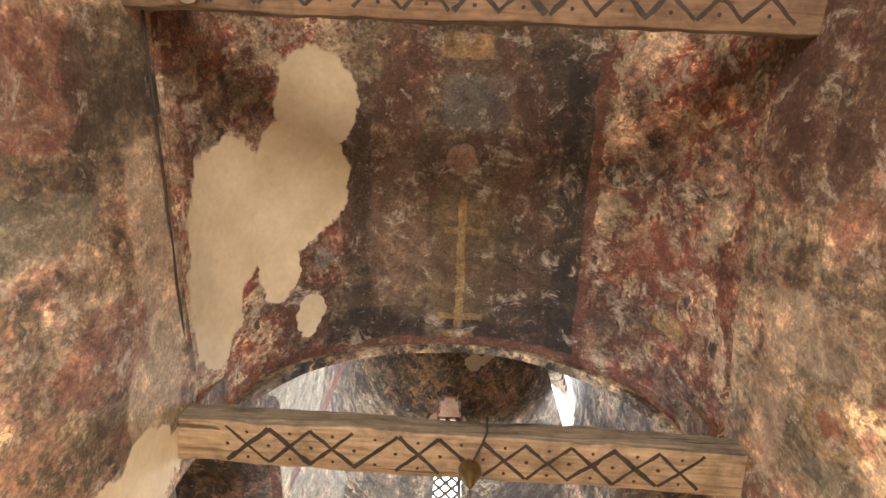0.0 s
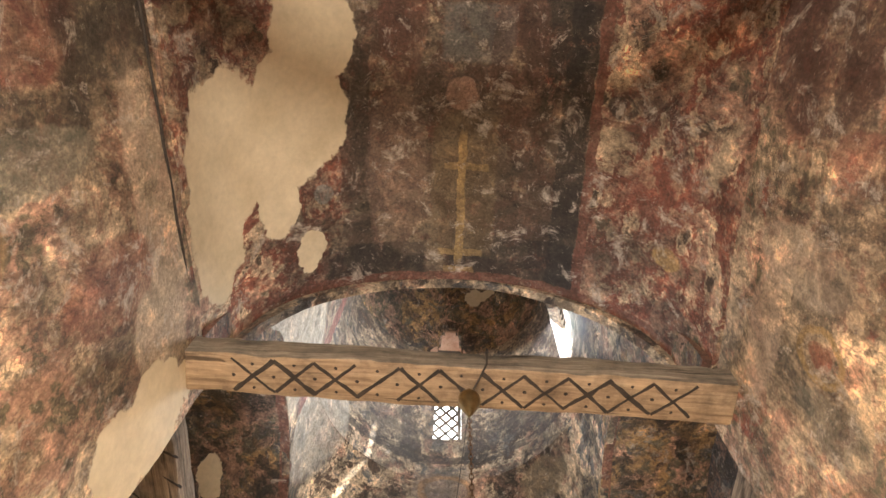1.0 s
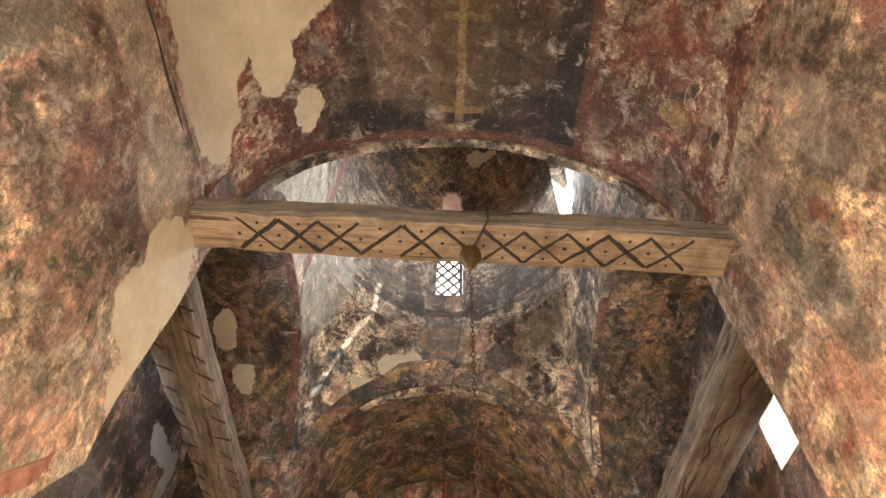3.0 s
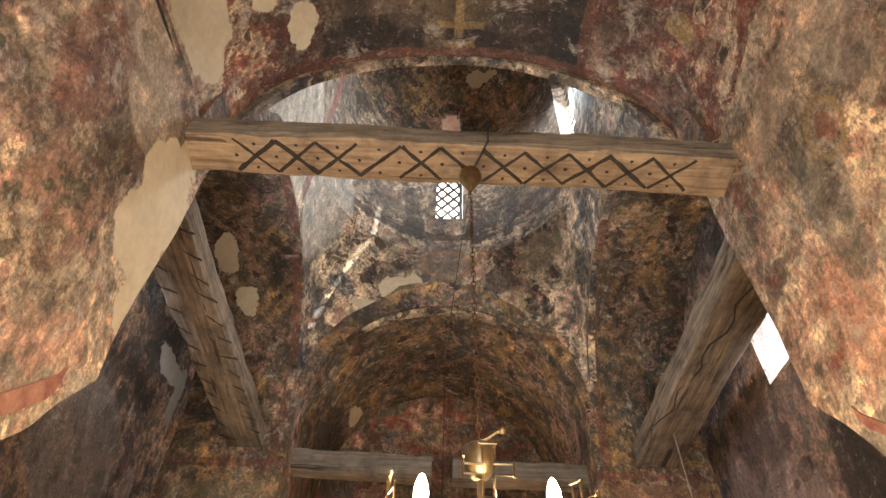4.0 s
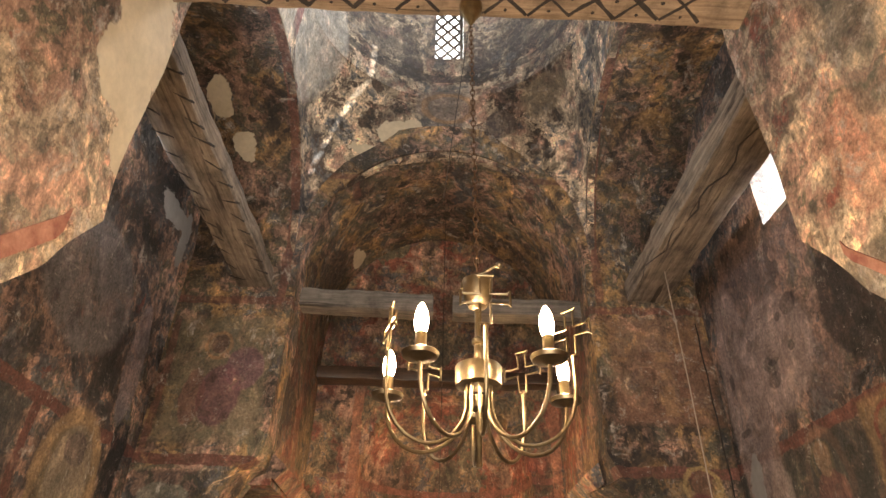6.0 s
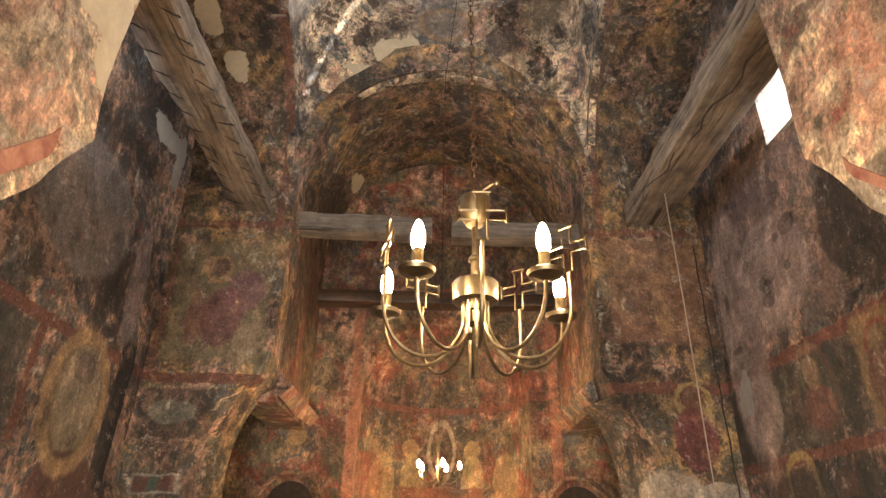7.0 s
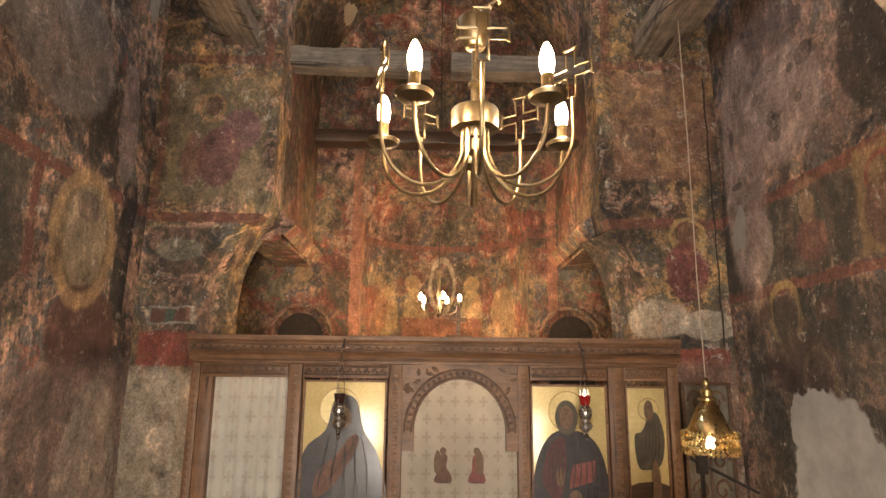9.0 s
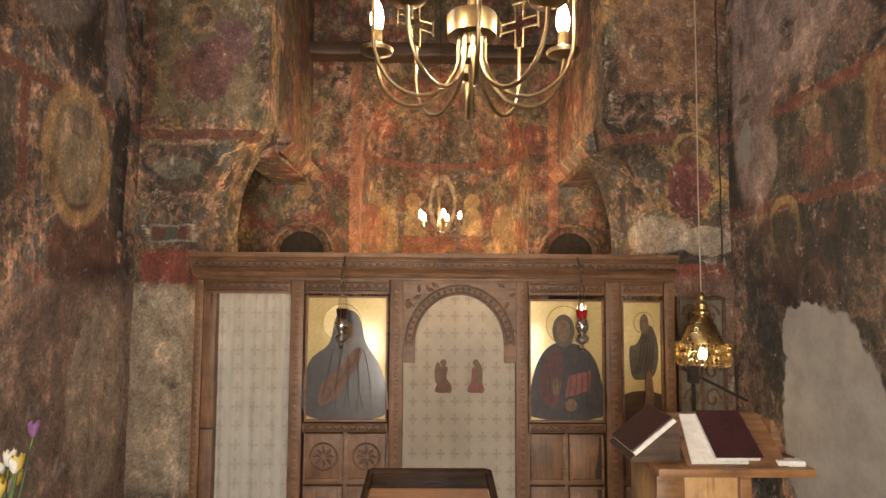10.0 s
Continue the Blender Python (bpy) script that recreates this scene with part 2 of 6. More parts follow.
vault_paint += [("box", (0.08, 0.1, 5.3), (0.2, 0.16, 0.5), STONE_GREY, 0.6), ("box", (0.0, -0.22, 5.3), (0.15, 0.07, 0.5), OCHRE, 0.7), ("oval", (0.0, 0.44, 5.3), (0.1, 0.1, 0.5), ROSE, 0.7), ("box", (0.03, 1.0, 5.3), (0.2, 0.45, 0.5), (0.2, 0.15, 0.09), 0.6)]
vault_paint += [("box", (0.02, 1.1, 5.3), (0.025, 0.42, 0.5), GOLD, 0.75), ("box", (0.03, 1.45, 5.3), (0.14, 0.022, 0.5), GOLD, 0.6), ("box", (0.04, 0.88, 5.3), (0.13, 0.02, 0.5), GOLD, 0.5), ("box", (0.02, 1.57, 5.3), (0.1, 0.02, 0.5), GOLD, 0.6)]
vault_paint += [("oval", (0.06, -1.2, 5.2), (0.3, 0.4, 0.6), OCHRE, 0.5), ("oval", (-0.38, 0.9, 5.3), (0.18, 0.5, 0.5), (0.26, 0.18, 0.14), 0.5), ("oval", (-0.35, 0.0, 5.3), (0.14, 0.4, 0.5), (0.16, 0.075, 0.055), 0.5), ("oval", (0.32, 0.2, 5.3), (0.16, 0.4, 0.5), (0.15, 0.075, 0.055), 0.4), ("oval", (-0.3, 1.25, 5.3), (0.2, 0.22, 0.5), (0.3, 0.24, 0.18), 0.25)]
vault_paint += [("box", (0.755, -0.2, 5.1), (0.026, 1.9, 0.3), RED, 0.85), ("box", (0.9, 0.53, 4.95), (0.13, 0.022, 0.3), RED, 0.8), ("oval", (0.87, 0.44, 5.05), (0.07, 0.06, 0.2), INK, 0.8), ("oval", (1.1, 1.17, 4.72), (0.1, 0.06, 0.12), GOLD, 0.8), ("oval", (-0.79, 1.02, 5.11), (0.06, 0.06, 0.1), STONE_GREY, 0.9), ("box", (0, 1.64, 5.0), (1.3, 0.05, 1.0), RED, 0.75), ("oval", (1.12, 1.5, 4.6), (0.2, 0.12, 0.2), INK, 0.6), ("oval", (1.05, 0.85, 4.8), (0.25, 0.2, 0.25), OXIDE, 0.5)]
vault_bare = (((-0.8, 0.1, 5.08), (0.24, 0.3, 0.26)), ((-0.88, 0.55, 5.0), (0.26, 0.38, 0.34)), ((-1.13, 0.65, 4.62), (0.2, 0.4, 0.34)), ((-1.17, 1.05, 4.48), (0.12, 0.36, 0.25)), ((-0.98, 0.98, 4.9), (0.12, 0.26, 0.16)), ((-0.86, 1.37, 5.05), (0.1, 0.14, 0.12)))
M_VAULT = fresco("fresco_west_vault", (UMBER, ROSE, SAND, OXIDE, ROSE, SAND), (UMBER, SAND, OXIDE, ROSE, OLIVE), (0, 0, 0), wear=0.55, dark=0.58, paint=vault_paint, bare=vault_bare)
# the large dark red oval, south side, is pigment plus painted-in light falloff
pier_paint_and_shade = [("ring", (1.22, 1.0, 3.5), (0.3, 0.1, 0.13), GOLD, 0.8), ("oval", (1.22, 1.0, 3.5), (0.3, 0.05, 0.07), OXIDE, 0.8), ("oval", (-1.24, 0.0, 3.45), (0.3, 0.22, 0.3), (0.26, 0.085, 0.07), 0.5), ("oval", (-1.24, 0.42, 3.35), (0.3, 0.1, 0.35), (0.2, 0.19, 0.15), 0.7), ("oval", (-1.24, 0.75, 4.0), (0.3, 0.6, 0.16), (0.62, 0.5, 0.38), 0.6), ("oval", (-1.24, 1.25, 3.85), (0.3, 0.3, 0.2), (0.6, 0.49, 0.37), 0.6), ("box", (1.22, 1.4, 2.62), (0.3, 0.2, 0.1), (0.24, 0.2, 0.15), 0.9), ("oval", (1.22, 0.75, 3.7), (0.3, 0.12, 0.3), (0.6, 0.5, 0.4), 0.5), ("oval", (1.22, 1.1, 3.85), (0.3, 0.3, 0.12), (0.55, 0.43, 0.34), 0.5), ("oval", (-1.24, 0.9, 3.6), (0.3, 0.16, 0.3), OXIDE, 0.5), ("oval", (-1.24, 0.55, 3.0), (0.3, 0.16, 0.2), OCHRE, 0.5), ("oval", (-1.24, 0.0, 3.9), (0.3, 0.25, 0.3), (0.06, 0.05, 0.04), 0.7), ("oval", (1.22, 1.35, 3.0), (0.3, 0.14, 0.22), (0.46, 0.2, 0.13), 0.6), ("oval", (1.22, -0.1, 3.85), (0.3, 0.45, 0.45), (0.09, 0.04, 0.032), 0.85), ("oval", (1.22, 0.35, 3.5), (0.3, 0.1, 0.2), (0.22, 0.07, 0.055), 0.7), ("oval", (1.22, 0.55, 3.2), (0.3, 0.2, 0.12), (0.4, 0.27, 0.12), 0.6), ("oval", (1.22, 1.2, 3.3), (0.3, 0.1, 0.3), (0.2, 0.2, 0.17), 0.5), ("oval", (1.22, 0.6, 3.4), (0.3, 0.25, 0.25), (0.08, 0.06, 0.05), 0.5)]
pier_bare = (((-1.24, 1.56, 3.72), (0.3, 0.24, 0.24)), ((-1.24, 1.55, 3.45), (0.3, 0.2, 0.18)), ((-1.24, 1.72, 3.25), (0.3, 0.1, 0.14)), ((-1.24, 1.55, 4.0), (0.3, 0.1, 0.2)))
M_PIER = fresco("fresco_west_wall", (OXIDE, OLIVE, ROSE, SAND, (0.3, 0.25, 0.19), ROSE), (OLIVE, ROSE, SAND, (0.32, 0.25, 0.18), OXIDE), (11, 4, 0), wear=0.55, dark=0.6, paint=pier_paint_and_shade, bare=pier_bare)
cross_paint = [("box", (s_ * 1.22, 4.0, 5.0), (0.035, 3, 1.2), RED, 0.75) for s_ in (-1, 1)]
cross_paint += [("box", (0, 4.05, 3.0 - 0.32), (2.1, 0.12, 0.035), RED, 0.94), ("box", (0, 4.05, 3.86), (2.1, 0.12, 0.03), RED, 0.75), ("box", (-1.72, 4.0, 1.8), (0.21, 0.15, 0.11), (0.24, 0.07, 0.05), 1.00), ("box", (1.74, 4.0, 1.72), (0.2, 0.15, 0.12), (0.24, 0.07, 0.05), 1.00)]
cross_paint += [("box", (-1.55, 4.05, 3.25), (0.34, 0.12, 0.46), (0.22, 0.18, 0.11), 0.69), ("oval", (-1.38, 4.05, 3.32), (0.14, 0.12, 0.16), (0.2, 0.1, 0.12), 0.75), ("oval", (-1.52, 4.05, 3.12), (0.15, 0.12, 0.22), (0.19, 0.08, 0.09), 0.75), ("oval", (-1.7, 4.05, 3.1), (0.08, 0.12, 0.2), (0.24, 0.1, 0.08), 0.6), ("oval", (-1.3, 4.05, 2.95), (0.12, 0.12, 0.12), (0.34, 0.26, 0.17), 0.6), ("oval", (-1.58, 4.05, 3.5), (0.06, 0.12, 0.07), (0.12, 0.07, 0.05), 0.88), ("ring", (-1.59, 4.05, 3.49), (0.1, 0.12, 0.11), (0.36, 0.2, 0.1), 0.7), ("box", (-1.7, 4.05, 2.45), (0.26, 0.12, 0.16), INK, 0.7), ("oval", (-1.72, 4.05, 2.46), (0.16, 0.12, 0.08), (0.2, 0.19, 0.15), 0.8), ("box", (-1.93, 4.05, 3.2), (0.025, 0.12, 0.5), RED, 0.6), ("ring", (1.72, 4.05, 2.6), (0.13, 0.12, 0.13), GOLD, 1.00), ("oval", (1.72, 4.05, 2.6), (0.07, 0.12, 0.09), (0.2, 0.11, 0.07), 1.00), ("oval", (1.7, 4.05, 2.35), (0.14, 0.12, 0.2), (0.2, 0.06, 0.06), 0.88)]
cross_paint += [("box", (1.5 + 0.12 * (k % 3), 4.05, 3.1 + 0.13 * (k // 3)), (0.045, 0.12, 0.04), (INK, OCHRE, RED)[k % 3], 0.88) for k in range(12)]
cross_paint += [("box", (-1.75, 4.05, 2.02), (0.14, 0.12, 0.06), (0.3, 0.28, 0.25), 1.00), ("box", (-1.75, 4.05, 2.02), (0.125, 0.12, 0.045), (0.16, 0.08, 0.06), 1.0), ("box", (-1.75, 4.05, 2.02), (0.03, 0.12, 0.045), (0.09, 0.13, 0.1), 1.0)]
cross_paint += [("box", (-1.8, 4.05, 1.00), (0.3, 0.2, 0.66), (0.5, 0.42, 0.33), 0.8), ("oval", (1.48, 4.05, 2.03), (0.22, 0.3, 0.13), (0.5, 0.43, 0.35), 0.7), ("oval", (1.82, 4.05, 1.99), (0.2, 0.3, 0.1), (0.5, 0.43, 0.35), 0.65), ("box", (1.75, 4.05, 1.00), (0.3, 0.2, 0.75), (0.2, 0.13, 0.1), 0.88), ("box", (0, 4.06, 5.1), (2.1, 0.3, 0.03), RED, 0.62), ("box", (1.6, 4.05, 3.4), (0.36, 0.15, 0.4), (0.3, 0.16, 0.1), 0.62)]
cross_bare = (((-1.78, 3.36, 5.28), (0.1, 0.16, 0.16)), ((-1.62, 3.66, 5.08), (0.1, 0.1, 0.15)), ((-0.84, 5.25, 5.02), (0.08, 0.16, 0.1)), ((0.31, 3.66, 9.1), (0.11, 0.2, 0.1)), ((0.46, 3.58, 9.08), (0.14, 0.1, 0.05)))
M_CROSS = fresco("fresco_crossing", (SOOT, UMBER, OCHRE, OLIVE, ROSE, SLATE), (SOOT, UMBER, ROSE, OLIVE, SLATE, SAND), (17, 2, 6), wear=0.57, dark=0.65, paint=cross_paint, bare=cross_bare)
side_paint = [("box", (0, 3.0, 2.7), (BIG, 1.6, 0.035), RED, 1.00), ("box", (1.98, 3.0, 2.16), (0.3, 1.6, 0.03), RED, 0.94), ("oval", (-1.98, 3.4, 2.4), (0.3, 0.3, 0.36), (0.19, 0.14, 0.08), 1.00), ("oval", (-1.98, 3.41, 2.4), (0.3, 0.2, 0.3), (0.26, 0.21, 0.15), 1.00), ("oval", (-1.98, 3.4, 2.56), (0.3, 0.1, 0.09), (0.16, 0.12, 0.1), 1.00), ("box", (-1.98, 2.95, 2.4), (0.3, 0.03, 0.3), RED, 1.00), ("box", (-1.98, 3.82, 2.4), (0.3, 0.09, 0.45), INK, 1.00), ("oval", (-1.98, 3.5, 1.85), (0.3, 0.35, 0.28), (0.1, 0.05, 0.04), 1.00)]
side_paint += [("oval", (1.98, 3.15, 2.46), (0.3, 0.19, 0.25), (0.13, 0.12, 0.09), 1.00), ("ring", (1.98, 3.15, 2.46), (0.3, 0.19, 0.25), (0.34, 0.19, 0.13), 1.00), ("ring", (1.98, 3.16, 2.54), (0.3, 0.1, 0.11), GOLD, 0.88), ("box", (1.98, 2.74, 2.46), (0.3, 0.02, 0.24), OCHRE, 0.88), ("oval", (1.98, 2.6, 2.5), (0.3, 0.09, 0.1), OCHRE, 0.75), ("ring", (1.98, 3.45, 2.0), (0.3, 0.17, 0.2), GOLD, 1.00), ("oval", (1.98, 3.45, 1.98), (0.3, 0.1, 0.14), (0.12, 0.08, 0.06), 1.00), ("oval", (1.98, 3.35, 1.72), (0.3, 0.36, 0.16), (0.14, 0.06, 0.05), 0.94), ("box", (1.98, 3.08, 2.0), (0.3, 0.09, 0.06), (0.2, 0.09, 0.07), 1.00), ("box", (1.98, 3.66, 2.03), (0.3, 0.06, 0.05), (0.2, 0.09, 0.07), 0.88), ("ring", (1.98, 3.2, 1.66), (0.3, 0.14, 0.16), OCHRE, 0.62)]
side_paint += [("box", (-1.98, 3.0, 0.8), (0.3, 1.6, 0.9), (0.34, 0.24, 0.2), 0.6), ("oval", (-1.98, 3.7, 1.0), (0.3, 0.3, 0.6), (0.5, 0.42, 0.34), 0.6), ("ring", (-1.98, 3.4, 2.38), (0.3, 0.31, 0.4), (0.36, 0.24, 0.13), 0.9), ("box", (-1.98, 2.6, 2.4), (0.3, 0.3, 0.26), (0.05, 0.055, 0.05), 0.8), ("oval", (-1.98, 3.4, 3.1), (0.3, 0.1, 0.34), INK, 0.7), ("oval", (-1.98, 3.72, 3.2), (0.3, 0.12, 0.4), (0.32, 0.27, 0.28), 0.7), ("box", (1.98, 3.0, 2.43), (0.3, 1.6, 0.23), (0.06, 0.062, 0.052), 0.75), ("oval", (1.98, 3.7, 2.45), (0.3, 0.22, 0.24), (0.4, 0.33, 0.3), 0.7), ("box", (1.98, 2.6, 2.46), (0.3, 0.17, 0.25), (0.3, 0.2, 0.11), 0.8), ("ring", (1.98, 2.6, 2.56), (0.3, 0.1, 0.11), (0.3, 0.1, 0.07), 0.9), ("oval", (1.98, 2.6, 2.4), (0.3, 0.13, 0.16), (0.16, 0.09, 0.07), 0.9), ("oval", (1.98, 3.15, 2.38), (0.3, 0.13, 0.12), (0.2, 0.1, 0.08), 0.9), ("oval", (1.98, 3.15, 2.55), (0.3, 0.07, 0.09), (0.3, 0.2, 0.13), 0.9), ("box", (1.98, 3.2, 1.5), (0.3, 0.7, 0.6), (0.05, 0.05, 0.044), 0.7), ("box", (1.98, 3.2, 3.4), (0.3, 0.5, 0.6), (0.3, 0.22, 0.21), 0.4), ("oval", (-1.98, 3.0, 3.4), (0.3, 0.5, 0.4), (0.22, 0.2, 0.2), 0.75), ("oval", (1.98, 3.3, 3.2), (0.3, 0.4, 0.35), (0.42, 0.32, 0.29), 0.75), ("oval", (1.98, 3.75, 3.0), (0.3, 0.25, 0.88), (0.4, 0.3, 0.27), 0.69), ("oval", (1.98, 2.5, 3.2), (0.3, 0.3, 0.35), (0.06, 0.05, 0.045), 0.88)]
dab = random.Random(12)
side_paint += [("oval", (1.98, dab.uniform(3.0, 3.95), dab.uniform(2.85, 3.6)), (0.3, dab.uniform(0.025, 0.08), dab.uniform(0.02, 0.06)), (INK, (0.07, 0.05, 0.05))[k % 2], dab.uniform(0.4, 0.8)) for k in range(11)]
side_bare = (((-1.98, 3.62, 4.35), (0.3, 0.22, 0.1)), ((-1.98, 3.86, 4.25), (0.3, 0.07, 0.25)), ((1.98, 3.1, 0.95), (0.3, 0.42, 0.62)), ((1.98, 3.3, 1.4), (0.3, 0.2, 0.2)), ((1.98, 2.55, 0.8), (0.3, 0.3, 0.5)), ((1.98, 3.85, 2.6), (0.3, 0.08, 0.14)))
M_SIDE = fresco("fresco_side_wall", (SOOT, SLATE, UMBER, ROSE, SLATE, OXIDE), (SOOT, SLATE, ROSE, OLIVE, SLATE), (23, 3, 9), wear=0.58, dark=0.85, paint=side_paint, bare=side_bare, lime_tones=GREY_LIME)
# the tall box makes the drum darker all round above 6.5
drum_paint_and_light = [("oval", (0.0, 4.0, 6.0), (0.3, 0.4, 0.2), (0.3, 0.19, 0.12), 0.6), ("box", (0, 3, 6.38), (2, 2, 0.05), (0.06, 0.05, 0.045), 0.8), ("box", (0, 3, 7.6), (2, 2, 1.1), (0.13, 0.11, 0.1), 0.5), ("box", (0.0, 4.1, 5.9), (0.28, 0.4, 0.4), (0.2, 0.2, 0.2), 0.4)]
# the first two pale ovals colour in daylight falling on the north wall
drum_paint_and_light += [("oval", (-1.16, 2.3, 5.9), (0.3, 0.7, 0.9), (0.62, 0.56, 0.47), 0.8), ("oval", (-1.1, 3.3, 6.1), (0.3, 0.4, 0.8), (0.56, 0.52, 0.46), 0.7), ("box", (-1.16, 2.95, 6.9), (0.2, 0.06, 1.3), (0.26, 0.1, 0.09), 0.85), ("ring", (0.02, 4.05, 5.98), (0.26, 0.3, 0.2), (0.34, 0.2, 0.1), 0.7), ("oval", (0.5, 3.95, 5.75), (0.14, 0.3, 0.16), (0.13, 0.1, 0.085), 0.8), ("oval", (0.85, 3.75, 5.9), (0.2, 0.3, 0.18), (0.26, 0.2, 0.13), 0.6)]
drum_bare = (((-0.44, 4.05, 5.64), (0.2, 0.3, 0.13)), ((-0.68, 4.0, 5.42), (0.18, 0.3, 0.06)), ((-0.3, 4.05, 5.74), (0.08, 0.3, 0.07)))
M_DRUM = fresco("fresco_drum", (SLATE, UMBER, SAND, ROSE, SLATE), (SOOT, SLATE, SAND, UMBER, ROSE), (31, 1, 2), wear=0.58, dark=0.75, paint=drum_paint_and_light, bare=drum_bare)
sanct_paint = [("box", (0.07, 6.2, 2.93), (1, 0.8, 0.03), RED, 1.00), ("ring", (0.07, 6.2, 2.55), (0.14, 0.5, 0.3), (0.4, 0.33, 0.24), 0.8)]
sanct_paint += [("oval", (0.07 + dx, 6.2, 2.55), (0.08, 0.7, 0.09), (0.36, 0.24, 0.11), 0.6) for dx in (-0.3, 0.3)] + [("oval", (0.07 + dx, 6.1, 2.25), (0.11, 0.8, 0.26), c, 0.55) for dx, c in ((-0.28, (0.5, 0.36, 0.17)), (0.3, (0.5, 0.36, 0.17)), (-0.55, (0.48, 0.33, 0.15)), (-0.66, (0.28, 0.1, 0.06)), (0.6, (0.45, 0.3, 0.15)))]
sanct_paint += [("box", (0.07 + dx, 5.5, 2.7), (0.045, 0.2, 1.00), (0.36, 0.16, 0.1), 0.88) for dx in (-0.8, 1.00)] + [("box", (0.07, 6.2, 2.05), (0.4, 0.6, 0.16), (0.26, 0.11, 0.07), 1.00), ("oval", (-1.2, 5.5, 2.55), (0.08, 0.2, 0.09), OCHRE, 0.75), ("oval", (1.2, 5.5, 2.6), (0.08, 0.2, 0.09), SLATE, 0.75), ("box", (-1.15, 4.9, 3.3), (0.2, 0.05, 0.88), RED, 0.62)]
M_SANCT = fresco("fresco_sanctuary", (UMBER, ROSE, OXIDE, OLIVE, (0.34, 0.24, 0.14)), (UMBER, OLIVE, (0.36, 0.25, 0.15), SLATE, ROSE), (41, 6, 3), wear=0.6, dark=0.5, paint=sanct_paint)
M_PLASTER = rough_paint("bare_lime_plaster", (0.4, 0.31, 0.19), (0.52, 0.42, 0.28), 5, 0.85, 0.2)
M_GREY_PLASTER = rough_paint("grey_cement_patch", (0.42, 0.38, 0.33), (0.55, 0.5, 0.44), 5, 0.85, 0.2)
M_RED_BAND = rough_paint("red_earth_band", (0.24, 0.08, 0.055), (0.5, 0.26, 0.18), 14, 0.8, 0.3)
M_STONE = rough_paint("outer_stone", (0.28, 0.25, 0.2), (0.42, 0.38, 0.31), 3, 0.9, 0.4)
M_FLOOR = rough_paint("stone_floor", (0.16, 0.13, 0.1), (0.28, 0.23, 0.18), 2, 0.6, 0.3)
M_BEAM_X = old_wood("weathered_cross_beam", (0.07, 0.057, 0.045), (0.22, 0.18, 0.135), (0.36, 0.3, 0.23), "X", 0.8, 0.8)
M_BEAM_Y = old_wood("weathered_long_beam", (0.08, 0.064, 0.05), (0.28, 0.22, 0.165), (0.45, 0.365, 0.28), "Y", 0.85, 1.0)
M_PALE_WOOD = old_wood("pale_painted_soffit", (0.2, 0.135, 0.085), (0.4, 0.29, 0.19), (0.54, 0.41, 0.28), "X", 0.85, 0.6)
M_BROWN_SOFFIT = old_wood("brown_painted_soffit", (0.14, 0.085, 0.05), (0.22, 0.14, 0.085), (0.3, 0.2, 0.13), "X", 0.8, 0.3)
M_BEAM_GREY = old_wood("grey_split_timber", (0.09, 0.08, 0.07), (0.2, 0.175, 0.15), (0.3, 0.265, 0.225), "X")
M_SKIN_RED = rough_paint("rust_paint", (0.07, 0.032, 0.022), (0.22, 0.11, 0.07), 22, 0.65, 0.1)
M_MAROON_BRIGHT = rough_paint("red_paint", (0.14, 0.035, 0.03), (0.28, 0.09, 0.07), 22, 0.6, 0.1)
M_GREY_CARVED = old_wood("grey_carved_wood", (0.1, 0.085, 0.07), (0.17, 0.15, 0.12), (0.24, 0.21, 0.17), "Z", 0.7, 0.3)
M_DARK_GLOSS = old_wood("dark_glossy_wood", (0.02, 0.012, 0.008), (0.045, 0.026, 0.017), (0.07, 0.04, 0.026), "X", 0.15, 0.05)
M_DARK_WOOD = old_wood("dark_stained_wood", (0.03, 0.018, 0.011), (0.07, 0.04, 0.024), (0.11, 0.065, 0.04), "X", 0.45, 0.2)
M_CARVED = old_wood("carved_walnut", (0.11, 0.055, 0.028), (0.2, 0.105, 0.055), (0.28, 0.155, 0.085), "X", 0.45, 0.3)
M_CARVED_Z = old_wood("carved_walnut_upright", (0.11, 0.055, 0.028), (0.2, 0.105, 0.055), (0.28, 0.155, 0.085), "Z", 0.45, 0.3)
M_BLACK = rough_paint("black_paint", (0.02, 0.016, 0.013), (0.06, 0.045, 0.035), 20, 0.8, 0.2)
M_BRASS = brass_of("lacquered_brass", (0.27, 0.205, 0.12), 0.3)
M_OLD_BRASS = brass_of("tarnished_brass", (0.38, 0.27, 0.13), 0.35)
M_BULB = glow_of("lit_bulb", (1, 0.72, 0.43), 165)
M_BULB_SMALL = glow_of("lit_small_bulb", (1, 0.66, 0.36), 400)
M_SKY = glow_of("pale_sky", (0.92, 0.97, 1), 2)


# ---- building helpers ----
def mesh_ob(name, bm, material, parent=None, label="", smooth=True):
    bmesh.ops.recalc_face_normals(bm, faces=bm.faces[:]) if len(bm.faces) < 3000 else None
    me = bpy.data.meshes.new(name)
    bm.to_mesh(me)
    bm.free()
    if smooth:
        me.polygons.foreach_set("use_smooth", [True] * len(me.polygons))
        me.set_sharp_from_angle(angle=radians(38))
    for mat in material if isinstance(material, (list, tuple)) else (material,):
        me.materials.append(mat)
    ob = new(name, me)
    if parent:
        ob.parent = parent
    if label:
        tagged(ob, label)
    return ob


def part(name, bm, material, parent, label="", smooth=True):
    return mesh_ob(name, bm, material, parent, label, smooth)


def thing(name, place=(0, 0, 0), label="", category="", group="", kind=""):
    ob = new(name)
    ob.location = place
    return tagged(ob, label, category, group, kind)


